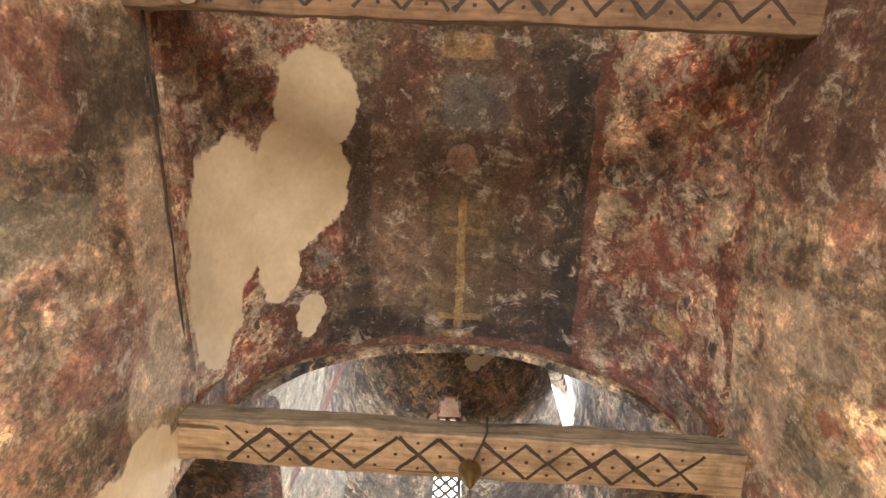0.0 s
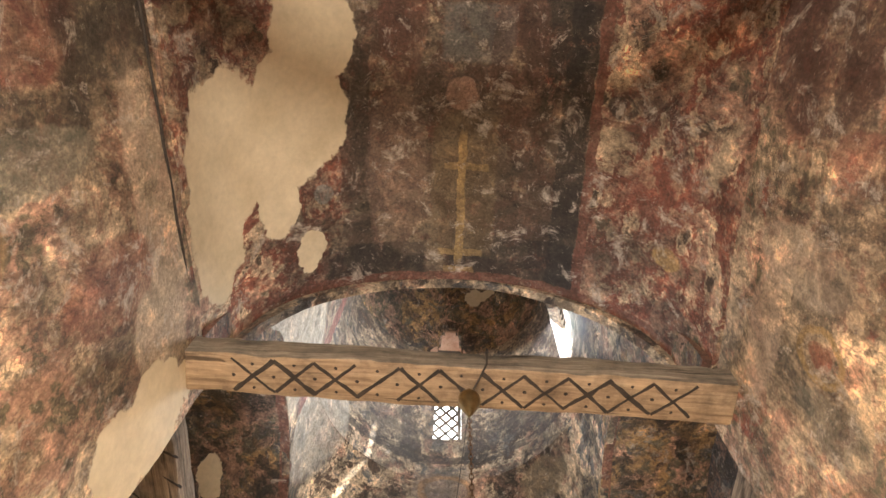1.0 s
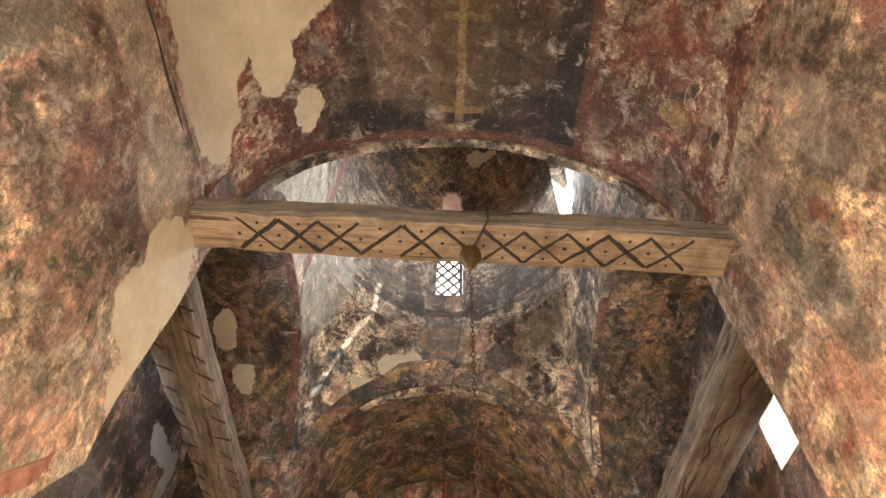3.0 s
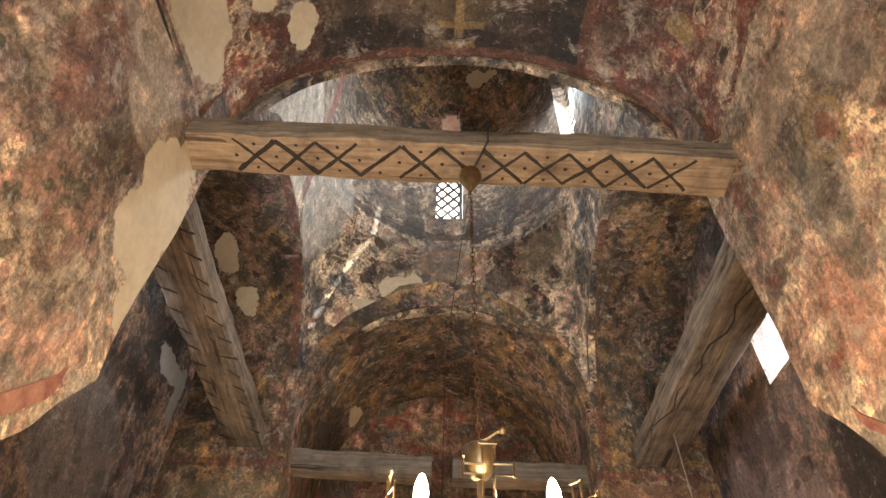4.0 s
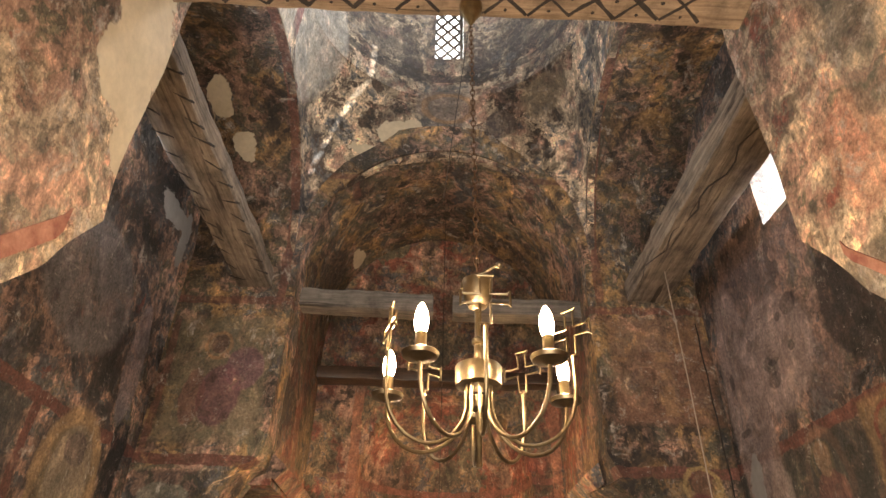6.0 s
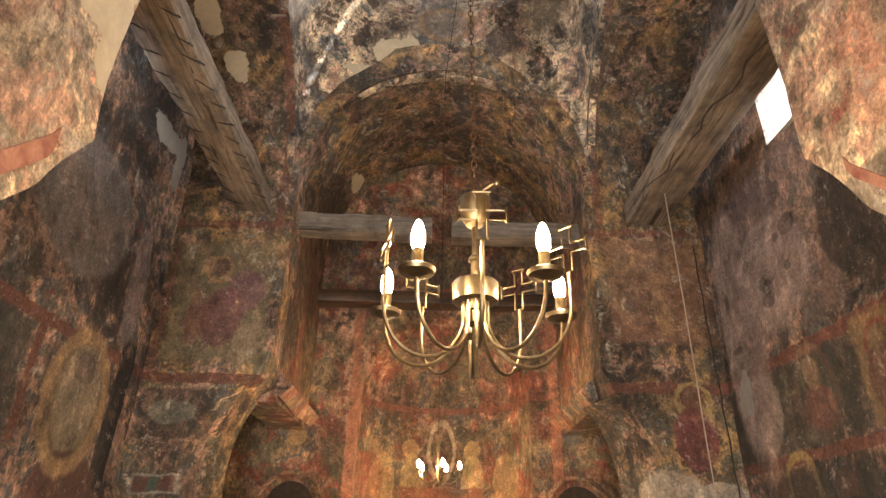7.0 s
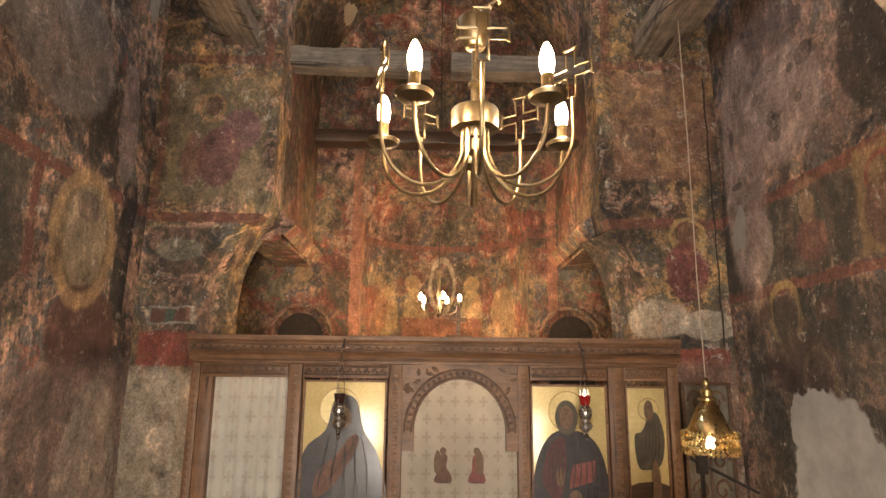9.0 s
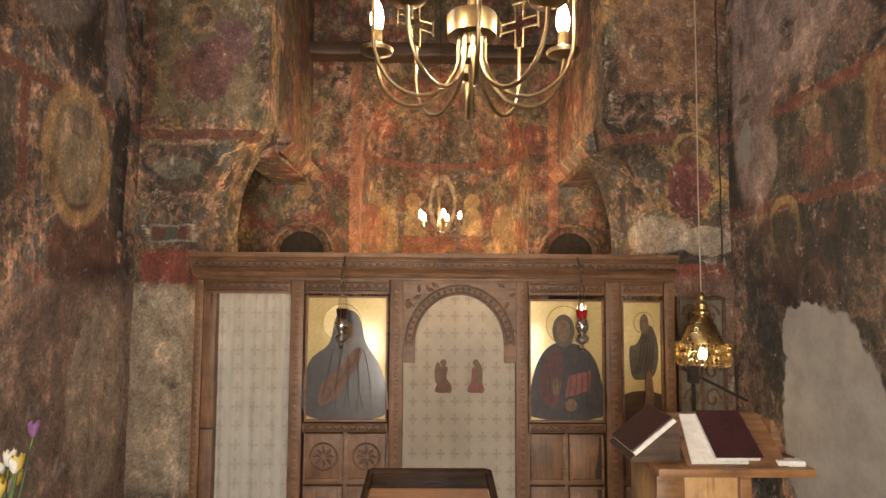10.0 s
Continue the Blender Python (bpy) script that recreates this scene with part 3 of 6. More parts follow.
def wobble(p, amount=0.014):
    p = Vector(p)
    a = noise.noise(p * 1.7) * 1.0 + noise.noise(p * 5.0 + Vector((9, 3, 1))) * 0.35 + noise.noise(p * 14.0) * 0.12
    return a * amount


def sheet(name, f, us, vs, material, thick=0.0, label="", parent=None, uneven=0.014, flip=False, hole=None):
    """A surface f(u, v) on a grid, a little uneven as hand-laid plaster is, with a back at depth thick along f's outward way."""
    bm = bmesh.new()
    grid = [[Vector(f(u, v)) for v in vs] for u in us]
    nu, nv = len(us), len(vs)
    out = []
    for i in range(nu):
        row = []
        for j in range(nv):
            du = grid[min(i + 1, nu - 1)][j] - grid[max(i - 1, 0)][j]
            dv = grid[i][min(j + 1, nv - 1)] - grid[i][max(j - 1, 0)]
            n = du.cross(dv)
            n = n.normalized() if n.length > 1e-9 else Vector((0, 0, 1))
            n = -n if flip else n
            row.append((grid[i][j] + n * wobble(grid[i][j], uneven), grid[i][j] + n * thick))
        out.append(row)
    front = [[bm.verts.new(c[0]) for c in r] for r in out]
    back = [[bm.verts.new(c[1]) for c in r] for r in out] if thick else None
    keep = lambda i, j: 0 <= i < nu - 1 and 0 <= j < nv - 1 and not (hole and hole((us[i] + us[i + 1]) / 2, (vs[j] + vs[j + 1]) / 2))
    for i in range(nu - 1):
        for j in range(nv - 1):
            if not keep(i, j):
                continue
            q = [front[i][j], front[i + 1][j], front[i + 1][j + 1], front[i][j + 1]]
            bm.faces.new(q if flip else q[::-1])
            if thick:
                b = [back[i][j], back[i + 1][j], back[i + 1][j + 1], back[i][j + 1]]
                bm.faces.new(b[::-1] if flip else b)
                for (a, c), (di, dj) in (((0, 1), (0, -1)), ((1, 2), (1, 0)), ((2, 3), (0, 1)), ((3, 0), (-1, 0))):
                    if not keep(i + di, j + dj):
                        bm.faces.new((q[a], q[c], b[c], b[a]))
    bm.verts.ensure_lookup_table()
    loose = [v for v in bm.verts if not v.link_faces]
    bmesh.ops.delete(bm, geom=loose, context="VERTS")
    ob = mesh_ob(name, bm, material, parent, label)
    return ob


def lin(a, b, n):
    return [a + (b - a) * k / (n - 1) for k in range(n)]


def bm_box(bm, lo, hi, bevel=0.0, cut=0):
    made = bmesh.ops.create_cube(bm, size=1.0)["verts"]
    for v in made:
        v.co = Vector([lo[k] + (hi[k] - lo[k]) * (v.co[k] + 0.5) for k in range(3)])
    if bevel:
        edges = list({e for v in made for e in v.link_edges})
        bmesh.ops.bevel(bm, geom=edges, offset=bevel, segments=2, profile=0.6, affect="EDGES")
    return bm


def box_part(name, lo, hi, material, parent, bevel=0.004, label=""):
    return part(name, bm_box(bmesh.new(), lo, hi, bevel), material, parent, label)


def bm_lathe(bm, profile, seg=20, centre=(0, 0, 0)):
    """Turned solid: profile of (radius, height)."""
    rings = []
    for r, z in profile:
        rings.append([bm.verts.new((centre[0] + max(r, 1e-4) * math.cos(2 * math.pi * k / seg), centre[1] + max(r, 1e-4) * math.sin(2 * math.pi * k / seg), centre[2] + z)) for k in range(seg)])
    for a, b in zip(rings, rings[1:]):
        for k in range(seg):
            bm.faces.new((a[k], a[(k + 1) % seg], b[(k + 1) % seg], b[k]))
    bm.faces.new(rings[0][::-1])
    bm.faces.new(rings[-1])
    return bm


def bm_tube(bm, pts, radius, seg=8):
    pts = [Vector(p) for p in pts]
    rings, side = [], None
    for i, p in enumerate(pts):
        d = (pts[min(i + 1, len(pts) - 1)] - pts[max(i - 1, 0)]).normalized()
        if side is None:
            side = d.orthogonal().normalized()
        side = (side - d * side.dot(d)).normalized()
        up = d.cross(side)
        r = radius[i] if isinstance(radius, (list, tuple)) else radius
        rings.append([bm.verts.new(p + (side * math.cos(2 * math.pi * k / seg) + up * math.sin(2 * math.pi * k / seg)) * r) for k in range(seg)])
    for a, b in zip(rings, rings[1:]):
        for k in range(seg):
            bm.faces.new((a[k], a[(k + 1) % seg], b[(k + 1) % seg], b[k]))
    bm.faces.new(rings[0][::-1])
    bm.faces.new(rings[-1])
    return bm


def bm_plate(bm, outline, thick, place=lambda x, z: (x, 0, z), away=(0, 1, 0)):
    """A plate with that outline, laid by place(), thick along away."""
    a = [bm.verts.new(place(*p)) for p in outline]
    b = [bm.verts.new(Vector(place(*p)) + Vector(away) * thick) for p in outline]
    n = len(a)
    bm.faces.new(a)
    bm.faces.new(b[::-1])
    for k in range(n):
        bm.faces.new((a[k], b[k], b[(k + 1) % n], a[(k + 1) % n]))
    return bm


def structure(name, label, category):
    return thing(name, (0, 0, 0), label, category, "", "structure")


# ---- the large structure ----
XW, ZS, RA, YC = 1.22, 4.2, 1.18, 2.89      # west arm half width, springing, arch radius, crossing centre
XN, XS, YE, YB = -1.98, 1.98, 4.06, 5.5      # side walls, east wall face, back of the sanctuary
RD, ZR, ZD, ZH = 1.16, ZS + 1.18, 8.27, 8.76  # drum radius, its foot and head, the east window's head

floor = mesh_ob("floor", bm_box(bmesh.new(), (-2.5, -2.5, -0.2), (2.5, 6.6, 0)), M_FLOOR)
tagged(floor, "worn stone slab floor in dim light", "floor", "", "structure")


def west_foot(y):
    if y < 0.2:
        return 0.0
    if y < 1.55:
        return 2.62 - (1.55 - y) * 1.1
    return 2.62 + 0.3 * ((y - 1.55) / 0.19) ** 0.8


ys = lin(-2.2, 0.19, 14) + lin(0.21, 1.5, 26) + lin(1.53, 1.74, 10)
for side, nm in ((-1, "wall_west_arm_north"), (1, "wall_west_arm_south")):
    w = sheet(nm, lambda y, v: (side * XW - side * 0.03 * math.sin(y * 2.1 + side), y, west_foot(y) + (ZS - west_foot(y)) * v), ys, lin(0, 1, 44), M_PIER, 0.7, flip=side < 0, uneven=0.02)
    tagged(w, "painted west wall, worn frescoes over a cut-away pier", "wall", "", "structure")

for side in (-1, 1):
    band = sheet("painted_band", lambda y, v: (side * (XW - 0.007) - side * 0.03 * math.sin(y * 2.1 + side), y, west_foot(y) + 0.1 + (0.09 if side < 0 else 0.05) * v), lin(0.95, 1.56, 30), lin(0, 1, 6), M_RED_BAND, 0.004, flip=side < 0, uneven=0.02)
    tagged(band, "worn red border along the pier's foot", "painted border", "", "structure")

vault = sheet("west_vault", lambda a, y: (XW * math.cos(a), y, ZS + 1.19 * max(0.0, math.sin(a)) ** 0.86), lin(0, math.pi, 70), lin(-2.2, 1.68, 70), M_VAULT, 0.3, uneven=0.016, flip=True)
tagged(vault, "painted barrel vault with faded frescoes", "vault", "", "structure")

for side, nm in ((-1, "wall_north"), (1, "wall_south")):
    win = lambda y, z: (abs(y - 2.86) < 0.17 if side > 0 else 2.44 < y < 2.78) and 3.92 < z < 4.62
    w = sheet(nm, lambda y, z: (side * 1.98, y, z), lin(-2.2, 0.9, 10) + lin(1.0, 2.425, 24) + lin(2.455, 2.675, 6) + lin(2.705, 2.765, 3) + lin(2.795, 3.015, 6) + lin(3.045, 4.3, 22), lin(0, 3.9, 60) + lin(3.93, 4.61, 12) + lin(4.64, 5.5, 12), M_SIDE, 0.6, flip=side < 0, hole=win, uneven=0.02)
    tagged(w, "side wall with dark faded frescoes and a small window", "wall", "", "structure")
    s = sheet("side_vault", lambda a, x: (x, YC - RA * math.cos(a), ZS + RA * math.sin(a)), lin(0, math.pi, 50), lin(side * 2.1, side * RA, 24), M_CROSS, 0.25, flip=side < 0, uneven=0.012)
    tagged(s, "shallow painted side vault under the dome", "vault", "", "structure")



def drum_plan(p):
    """Radius of the drum: round to the east, squarer to the west where it meets the vault."""
    c, q = abs(math.cos(p)), math.sin(p)
    return RD if q >= 0 else RD * (c ** 5 + abs(q) ** 5) ** -0.2


def pendentive(p, t):
    """From the four arches up to the drum's foot, keeping to the square for most of the way."""
    rb = RA / max(abs(math.cos(p)), abs(math.sin(p)))
    z0 = ZS + math.sqrt(max(0.0, 2 * RA * RA - rb * rb))
    r = rb + (drum_plan(p) - rb) * t ** 1.9
    return (r * math.cos(p), YC + r * math.sin(p), z0 + (6.11 - z0) * t)


penden = sheet("pendentives", pendentive, lin(0, 2 * math.pi, 145), lin(0, 1, 36), M_DRUM, 0.06, uneven=0.012)
tagged(penden, "painted pendentives carrying the drum", "pendentive", "", "structure")

AZ_ALL = lin(-0.115, 2 * math.pi - 0.115, 200)


def east_window(p, z):
    x = drum_plan(p) * math.cos(p)
    return math.sin(p) > 0 and abs(x - 0.02) < 0.15 and 6.68 < z < ZH - 1.4 * max(0.0, abs(x - 0.02) - 0.06)


def drum_hole(p, z):
    turn = lambda w: (p - w + math.pi) % (2 * math.pi) - math.pi
    return east_window(p, z) or (-0.115 < turn(0) < 0.27 and 6.68 < z < ZD)


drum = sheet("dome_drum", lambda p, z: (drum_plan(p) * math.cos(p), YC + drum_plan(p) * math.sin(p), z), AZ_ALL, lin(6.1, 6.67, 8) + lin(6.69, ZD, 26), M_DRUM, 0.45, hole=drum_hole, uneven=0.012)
tagged(drum, "tall painted drum with narrow windows", "drum", "", "structure")
dome = sheet("dome", lambda p, a: (drum_plan(p) * math.cos(a) * math.cos(p), YC + drum_plan(p) * math.cos(a) * math.sin(p), ZD + RD * math.sin(a)), AZ_ALL, lin(0, 0.5, 20) + lin(0.55, 1.5707, 18), M_CROSS, 0.3, uneven=0.01, hole=lambda p, a: east_window(p, ZD + RD * math.sin(a)))
tagged(dome, "dark painted dome", "dome", "", "structure")


def stub_edge(side, z):
    """Half width of the sanctuary opening at a height."""
    low, top, foot = (1.42, 2.68, 2.05) if side < 0 else (1.28, 2.62, 1.95)
    if z > top:
        return 1.13
    if z < foot:
        return low
    t = (z - foot) / (top - foot)
    return 1.13 + (low - 1.13) * math.sqrt(max(0, 1 - t * t)) if side < 0 else 1.0 + (low - 1.0) * math.sqrt(max(0, 1 - t * t))


def stub_point(side, z, v):
    """The pier's face, then its splayed jamb turning into the sanctuary."""
    inner = stub_edge(side, z)
    outer = inner + (0.22 if z < 2.05 else 0.22 * max(0.0, 1 - ((z - 2.05) / 0.75) ** 2))
    if v < 0.3:
        t = v / 0.3
        return (side * (inner + (outer - inner) * t), YE + 0.36 * (1 - t), z)
    t = (v - 0.3) / 0.7
    return (side * (outer + (2.05 - outer) * t), YE, z)


for side in (-1, 1):
    w = sheet("wall_east_stub", lambda z, v: stub_point(side, z, v), lin(0, 1.9, 20) + lin(1.93, 2.75, 24) + lin(2.8, ZS + 0.02, 30), lin(0, 0.3, 10) + lin(0.33, 1, 24), M_CROSS, 0.0, flip=side < 0, uneven=0.016)
    tagged(w, "painted east wall pier beside the altar screen", "wall", "", "structure")
    w = sheet("wall_sanctuary_side", lambda y, z: (side * 1.13, y, z), lin(YE + 0.3, YB, 22), lin(2.6, ZS + 0.02, 28), M_SANCT, 0.3, flip=side < 0, uneven=0.012)
    tagged(w, "warm painted sanctuary wall", "wall", "", "structure")
    w = sheet("wall_sanctuary_outer", lambda y, z: (side * 2.0, y, z), lin(YE, YB + 0.1, 16), lin(0, 3.0, 24), M_SANCT, 0.6, flip=side < 0)
    tagged(w, "dim side wall of the sanctuary", "wall", "", "structure")
    w = sheet("sanctuary_side_vault", lambda x, y: (side * x, y, 2.62 + 0.25 * math.sin(math.pi * (x - 1.1) / 0.95)), lin(1.1, 2.05, 12), lin(YE + 0.25, YB + 0.05, 10), M_SANCT, 0.12, flip=side < 0)
    tagged(w, "small vault over the sanctuary's side bay", "vault", "", "structure")
evault = sheet("east_vault", lambda a, y: (1.13 * math.cos(a), y, ZS + 1.24 * math.sin(a)), lin(0, math.pi, 60), lin(YE - 0.01, YB + 0.05, 30), M_CROSS, 0.3, uneven=0.014, flip=True)
tagged(evault, "painted barrel vault over the sanctuary", "vault", "", "structure")

AX, AR, AZ = 0.07, 0.76, 2.95
def apse_hole(x, z):
    return abs(x - AX) < AR and z < AZ + math.sqrt(max(0, AR * AR - (x - AX) ** 2))
back = sheet("wall_east", lambda x, z: (x, YB, z), lin(-1.95, 1.95, 100), lin(0, 5.5, 140), M_SANCT, 0.2, hole=apse_hole, flip=True)
tagged(back, "painted back wall of the sanctuary with an apse", "wall", "", "structure")
apse = sheet("apse", lambda a, t: (lambda z, r: (AX + r * math.cos(a), YB + 0.02 + r * math.sin(a) * 0.9, z))(t if t < AZ else AZ + AR * math.sin((t - AZ) / AR), AR * 1.03 if t < AZ else AR * 1.03 * math.cos((t - AZ) / AR)), lin(0, math.pi, 40), lin(0, AZ, 30) + lin(AZ + 0.03, AZ + AR * 1.5707, 24), M_SANCT, 0.3)
tagged(apse, "curved painted apse lit by warm lamps", "apse", "", "structure")

def door_hole(x, z):
    return -1.0 < x < 0.6 and z < 2.0
west = sheet("wall_west", lambda x, z: (x, -2.2, z), lin(-2.6, 2.6, 105), lin(0, 5.6, 113), M_PIER, 0.4, hole=door_hole)
tagged(west, "west wall with the open entrance", "wall", "", "structure")

# unseen blocks added beside the vaults so sunlight cannot leak in from above
for side in (-1, 1):
    for nm, y0, y1, z0 in (("sun_block_west_side", -2.6, 1.68, 4.35), ("sun_block_east_side", 4.2, 6.4, 3.12)):
        a, b_ = sorted((side * 1.62, side * 2.7))
        r = mesh_ob(nm, bm_box(bmesh.new(), (a, y0, z0), (b_, y1, 5.5), 0.05), M_STONE)
        tagged(r, "unseen stone block stopping sunlight leaks beside the vault", "roof", "", "structure")


# ---- windows and sky outside ----
def lattice_bars(bm, wide, high, pitch, bar, deep, place):
    """Crossing slanted bars inside an upright opening, clipped to its width."""
    for sgn in (-1, 1):
        k = -int(wide / pitch) - 2
        while k * pitch < high + wide * 1.3:
            z0 = k * pitch
            pts = []
            for x in lin(-wide / 2, wide / 2, 9):
                z = z0 + sgn * x * 1.3 + 0.65 * wide
                if 0 <= z <= high:
                    pts.append(place(x, z))
            if len(pts) > 1:
                bm_tube(bm, pts, bar, 6)
            k += 1
    return bm


def tall_window(name, az, label):
    win = structure(name, label, "window")
    c, s = math.cos(az), math.sin(az)
    spot = lambda x, z, r=1.4: (r * c - x * s, YC + r * s + x * c, 6.7 + z)
    if az == 0:
        for y0, y1, z0, z1 in ((-0.2, 0.19, 6.6, 8.4), (0.335, 0.44, 6.6, 8.4), (0.19, 0.335, 6.6, 6.95)):
            part("surround", bm_box(bmesh.new(), (1.25, YC + y0, z0), (1.3, YC + y1, z1)), M_STONE, win, "stone surround of the slit")
        for k in range(11):
            part("bar", bm_tube(bmesh.new(), [(1.275, YC + 0.18, 7.03 + 0.13 * k), (1.275, YC + 0.34, 7.05 + 0.13 * k)], 0.013, 6), M_LEAD, win)
        return win
    part("lattice", lattice_bars(bmesh.new(), 0.3, 2.05, 0.18, 0.016, 0.02, spot), M_LEAD, win)
    bm = bmesh.new()
    for x in (-0.15, 0.15):
        bm_tube(bm, [spot(x, 0), spot(x, 2.05)], 0.02, 6)
    for z in (0.0, 2.05):
        bm_tube(bm, [spot(-0.15, z), spot(0.15, z)], 0.02, 6)
    part("window_frame", bm, M_LEAD, win)
    # the head and upper jambs, cut through the foot of the dome
    part("head", bm_box(bmesh.new(), (-0.36, YC + 1.1, ZH - 0.01), (0.4, YC + 1.62, ZH + 0.16), 0.01), M_JAMB, win, "pale plastered window head")
    for x0, x1 in ((-0.36, -0.14), (0.18, 0.4)):
        part("jamb", bm_box(bmesh.new(), (x0, YC + 1.14, ZD - 0.02), (x1, YC + 1.62, ZH - 0.012), 0.01), M_JAMB, win)
    return win


M_JAMB = rough_paint("plastered_reveal", (0.5, 0.26, 0.17), (0.76, 0.55, 0.42), 5, 0.85, 0.2)
M_LEAD = rough_paint("dark_lattice_stucco", (0.1, 0.09, 0.08), (0.2, 0.18, 0.16), 20, 0.8, 0.2)
for k, (az, lab) in enumerate(((math.pi / 2, "narrow lattice window facing east"), (0, "narrow barred slit window facing south"))):
    tall_window("window_%d" % (k + 1), az, lab)


def backdrop(lo, hi):
    return tagged(mesh_ob("backdrop", bm_box(bmesh.new(), lo, hi), M_SKY), "bright pale sky outside a window", "sky", "", "structure")


backdrop((-0.8, 5.2, 5.9), (0.8, 5.22, 11.0))
backdrop((-3.4, 1.9, 3.2), (-3.38, 3.6, 5.6))
backdrop((3.4, 2.0, 3.2), (3.42, 3.8, 5.6))

for side, yc, nm in ((1, 2.86, "window_4"), (-1, 2.61, "window_5")):
    win = structure(nm, "small window in a thick splayed reveal", "window")
    for y in (yc - 0.165, yc + 0.165):
        box_part("window_frame", (min(side * 2.5, side * 2.56), y - 0.02, 3.93), (max(side * 2.5, side * 2.56), y + 0.02, 4.61), M_DARK_WOOD, win)
    box_part("window_sill", (min(side * 1.99, side * 2.57), yc - 0.16, 3.9), (max(side * 1.99, side * 2.57), yc + 0.16, 3.93), M_STONE, win)


# ---- beams ----
def timber(name, lo, hi, material, label, tilt=0.0, seed=0, group="", bottom=None, turn=0.0):
    """A hand-hewn beam between two corners, with worn arrises."""
    size = [hi[k] - lo[k] for k in range(3)]
    axis = max(range(3), key=lambda k: size[k])
    bm = bmesh.new()
    bm_box(bm, lo, hi)
    cuts = 60
    edges = [e for e in bm.edges if abs((e.verts[0].co - e.verts[1].co)[axis]) > size[axis] * 0.9]
    bmesh.ops.subdivide_edges(bm, edges=edges, cuts=cuts, use_grid_fill=True)
    edges = [e for e in bm.edges if abs((e.verts[0].co - e.verts[1].co)[axis]) > size[axis] * 0.5 / cuts]
    bmesh.ops.bevel(bm, geom=edges, offset=0.012, segments=2, profile=0.5, affect="EDGES")
    for v in bm.verts:
        t = (v.co[axis] - lo[axis]) / size[axis]
        q = Vector((v.co.x * 2.3 + seed, v.co.y * 2.3, v.co.z * 2.3))
        d = noise.noise_vector(q) * 0.014 + noise.noise_vector(q * 4) * 0.008 + noise.noise_vector(q * 11) * 0.004
        d[axis] = 0
        v.co += d
        v.co.z += tilt * (t - 0.5)
        if axis == 1:
            v.co.x += turn * (t - 0.5)
    ob = mesh_ob(name, bm, material)
    if bottom:
        ob.data.materials.append(bottom)
        for p in ob.data.polygons:
            if p.normal.z < -0.7:
                p.material_index = 1
    return tagged(ob, label, "beam", group)


def lattice_paint(beam, x0, x1, ylo, yhi, z_at, pitch, seed):
    """Dark painted lattice and dots on a beam's underside."""
    rng = random.Random(seed)
    bm = bmesh.new()
    def stroke(a, b, w):
        a, b = Vector(a), Vector(b)
        n = (b - a).cross(Vector((0, 0, 1))).normalized() * w
        steps = 7
        low, up = [], []
        for i in range(steps + 1):
            p = a.lerp(b, i / steps)
            ww = 1 + rng.uniform(-0.35, 0.25)
            j = Vector((rng.uniform(-0.002, 0.002), rng.uniform(-0.002, 0.002), 0))
            for lst, sg in ((low, -1), (up, 1)):
                q = p + n * sg * ww + j
                lst.append((bm.verts.new((q.x, q.y, z_at(q.x, q.y) - 0.003)), bm.verts.new((q.x, q.y, z_at(q.x, q.y) + 0.01))))
        for i in range(steps):
            bm.faces.new((low[i][0], low[i + 1][0], up[i + 1][0], up[i][0]))
            bm.faces.new((low[i][0], low[i][1], low[i + 1][1], low[i + 1][0]))
            bm.faces.new((up[i][0], up[i + 1][0], up[i + 1][1], up[i][1]))
    def dot(x, y, r):
        c = [(x + r * math.cos(a) * rng.uniform(0.8, 1.15), y + r * math.sin(a) * rng.uniform(0.8, 1.15)) for a in lin(0, 2 * math.pi, 9)[:-1]]
        bm.faces.new([bm.verts.new((p, q, z_at(p, q) - 0.003)) for p, q in c])
    x = x0
    ym = (ylo + yhi) / 2
    while x < x1:
        e = [rng.uniform(-0.008, 0.008) for _ in range(4)]
        if rng.random() > 0.06:
            stroke((x + e[0], ylo, 0), (x + pitch + e[1], yhi, 0), rng.uniform(0.006, 0.011))
        if rng.random() > 0.06:
            stroke((x + e[2], yhi, 0), (x + pitch + e[3], ylo, 0), rng.uniform(0.006, 0.011))
        dot(x + rng.uniform(-0.005, 0.005), ym, 0.009)
        dot(x + pitch / 2, ylo + 0.022, 0.008)
        dot(x + pitch / 2, yhi - 0.022, 0.008)
        x += pitch
    return part("painted_lattice", bm, M_BLACK, beam, "dark brown painted lattice with dots", smooth=False)


BEAM = "roof tie beams"
beam_w = timber("tie_beam", (-1.3, 1.42, 3.98), (1.3, 1.63, 4.12), M_BEAM_X, "weathered wooden tie beam, underside painted with a dark lattice", -0.06, 1, BEAM, M_PALE_WOOD)
beam_0 = timber("tie_beam", (-1.32, -0.46, 4.0), (1.32, -0.24, 4.14), M_BEAM_X, "dark wooden tie beam with a painted lattice near the entrance", 0, 5, BEAM, M_BROWN_SOFFIT)


def under(beam, top):
    """Looks up the underside of a beam's mesh by casting upwards."""
    def z_at(x, y):
        ok, place, _, _ = beam.ray_cast(Vector((x, y, top - 0.6)), Vector((0, 0, 1)))
        return place.z if ok else top
    return z_at


lattice_paint(beam_w, -0.98, 1.05, 1.442, 1.608, under(beam_w, 3.98), 0.186, 3)
lattice_paint(beam_0, -1.1, 1.0, -0.44, -0.27, under(beam_0, 4.0), 0.17, 7)
timber("tie_beam", (-1.2, 4.3, 3.96), (-0.06, 4.48, 4.12), M_BEAM_GREY, "split grey tie beam across the altar arch", -0.03, 9, BEAM)
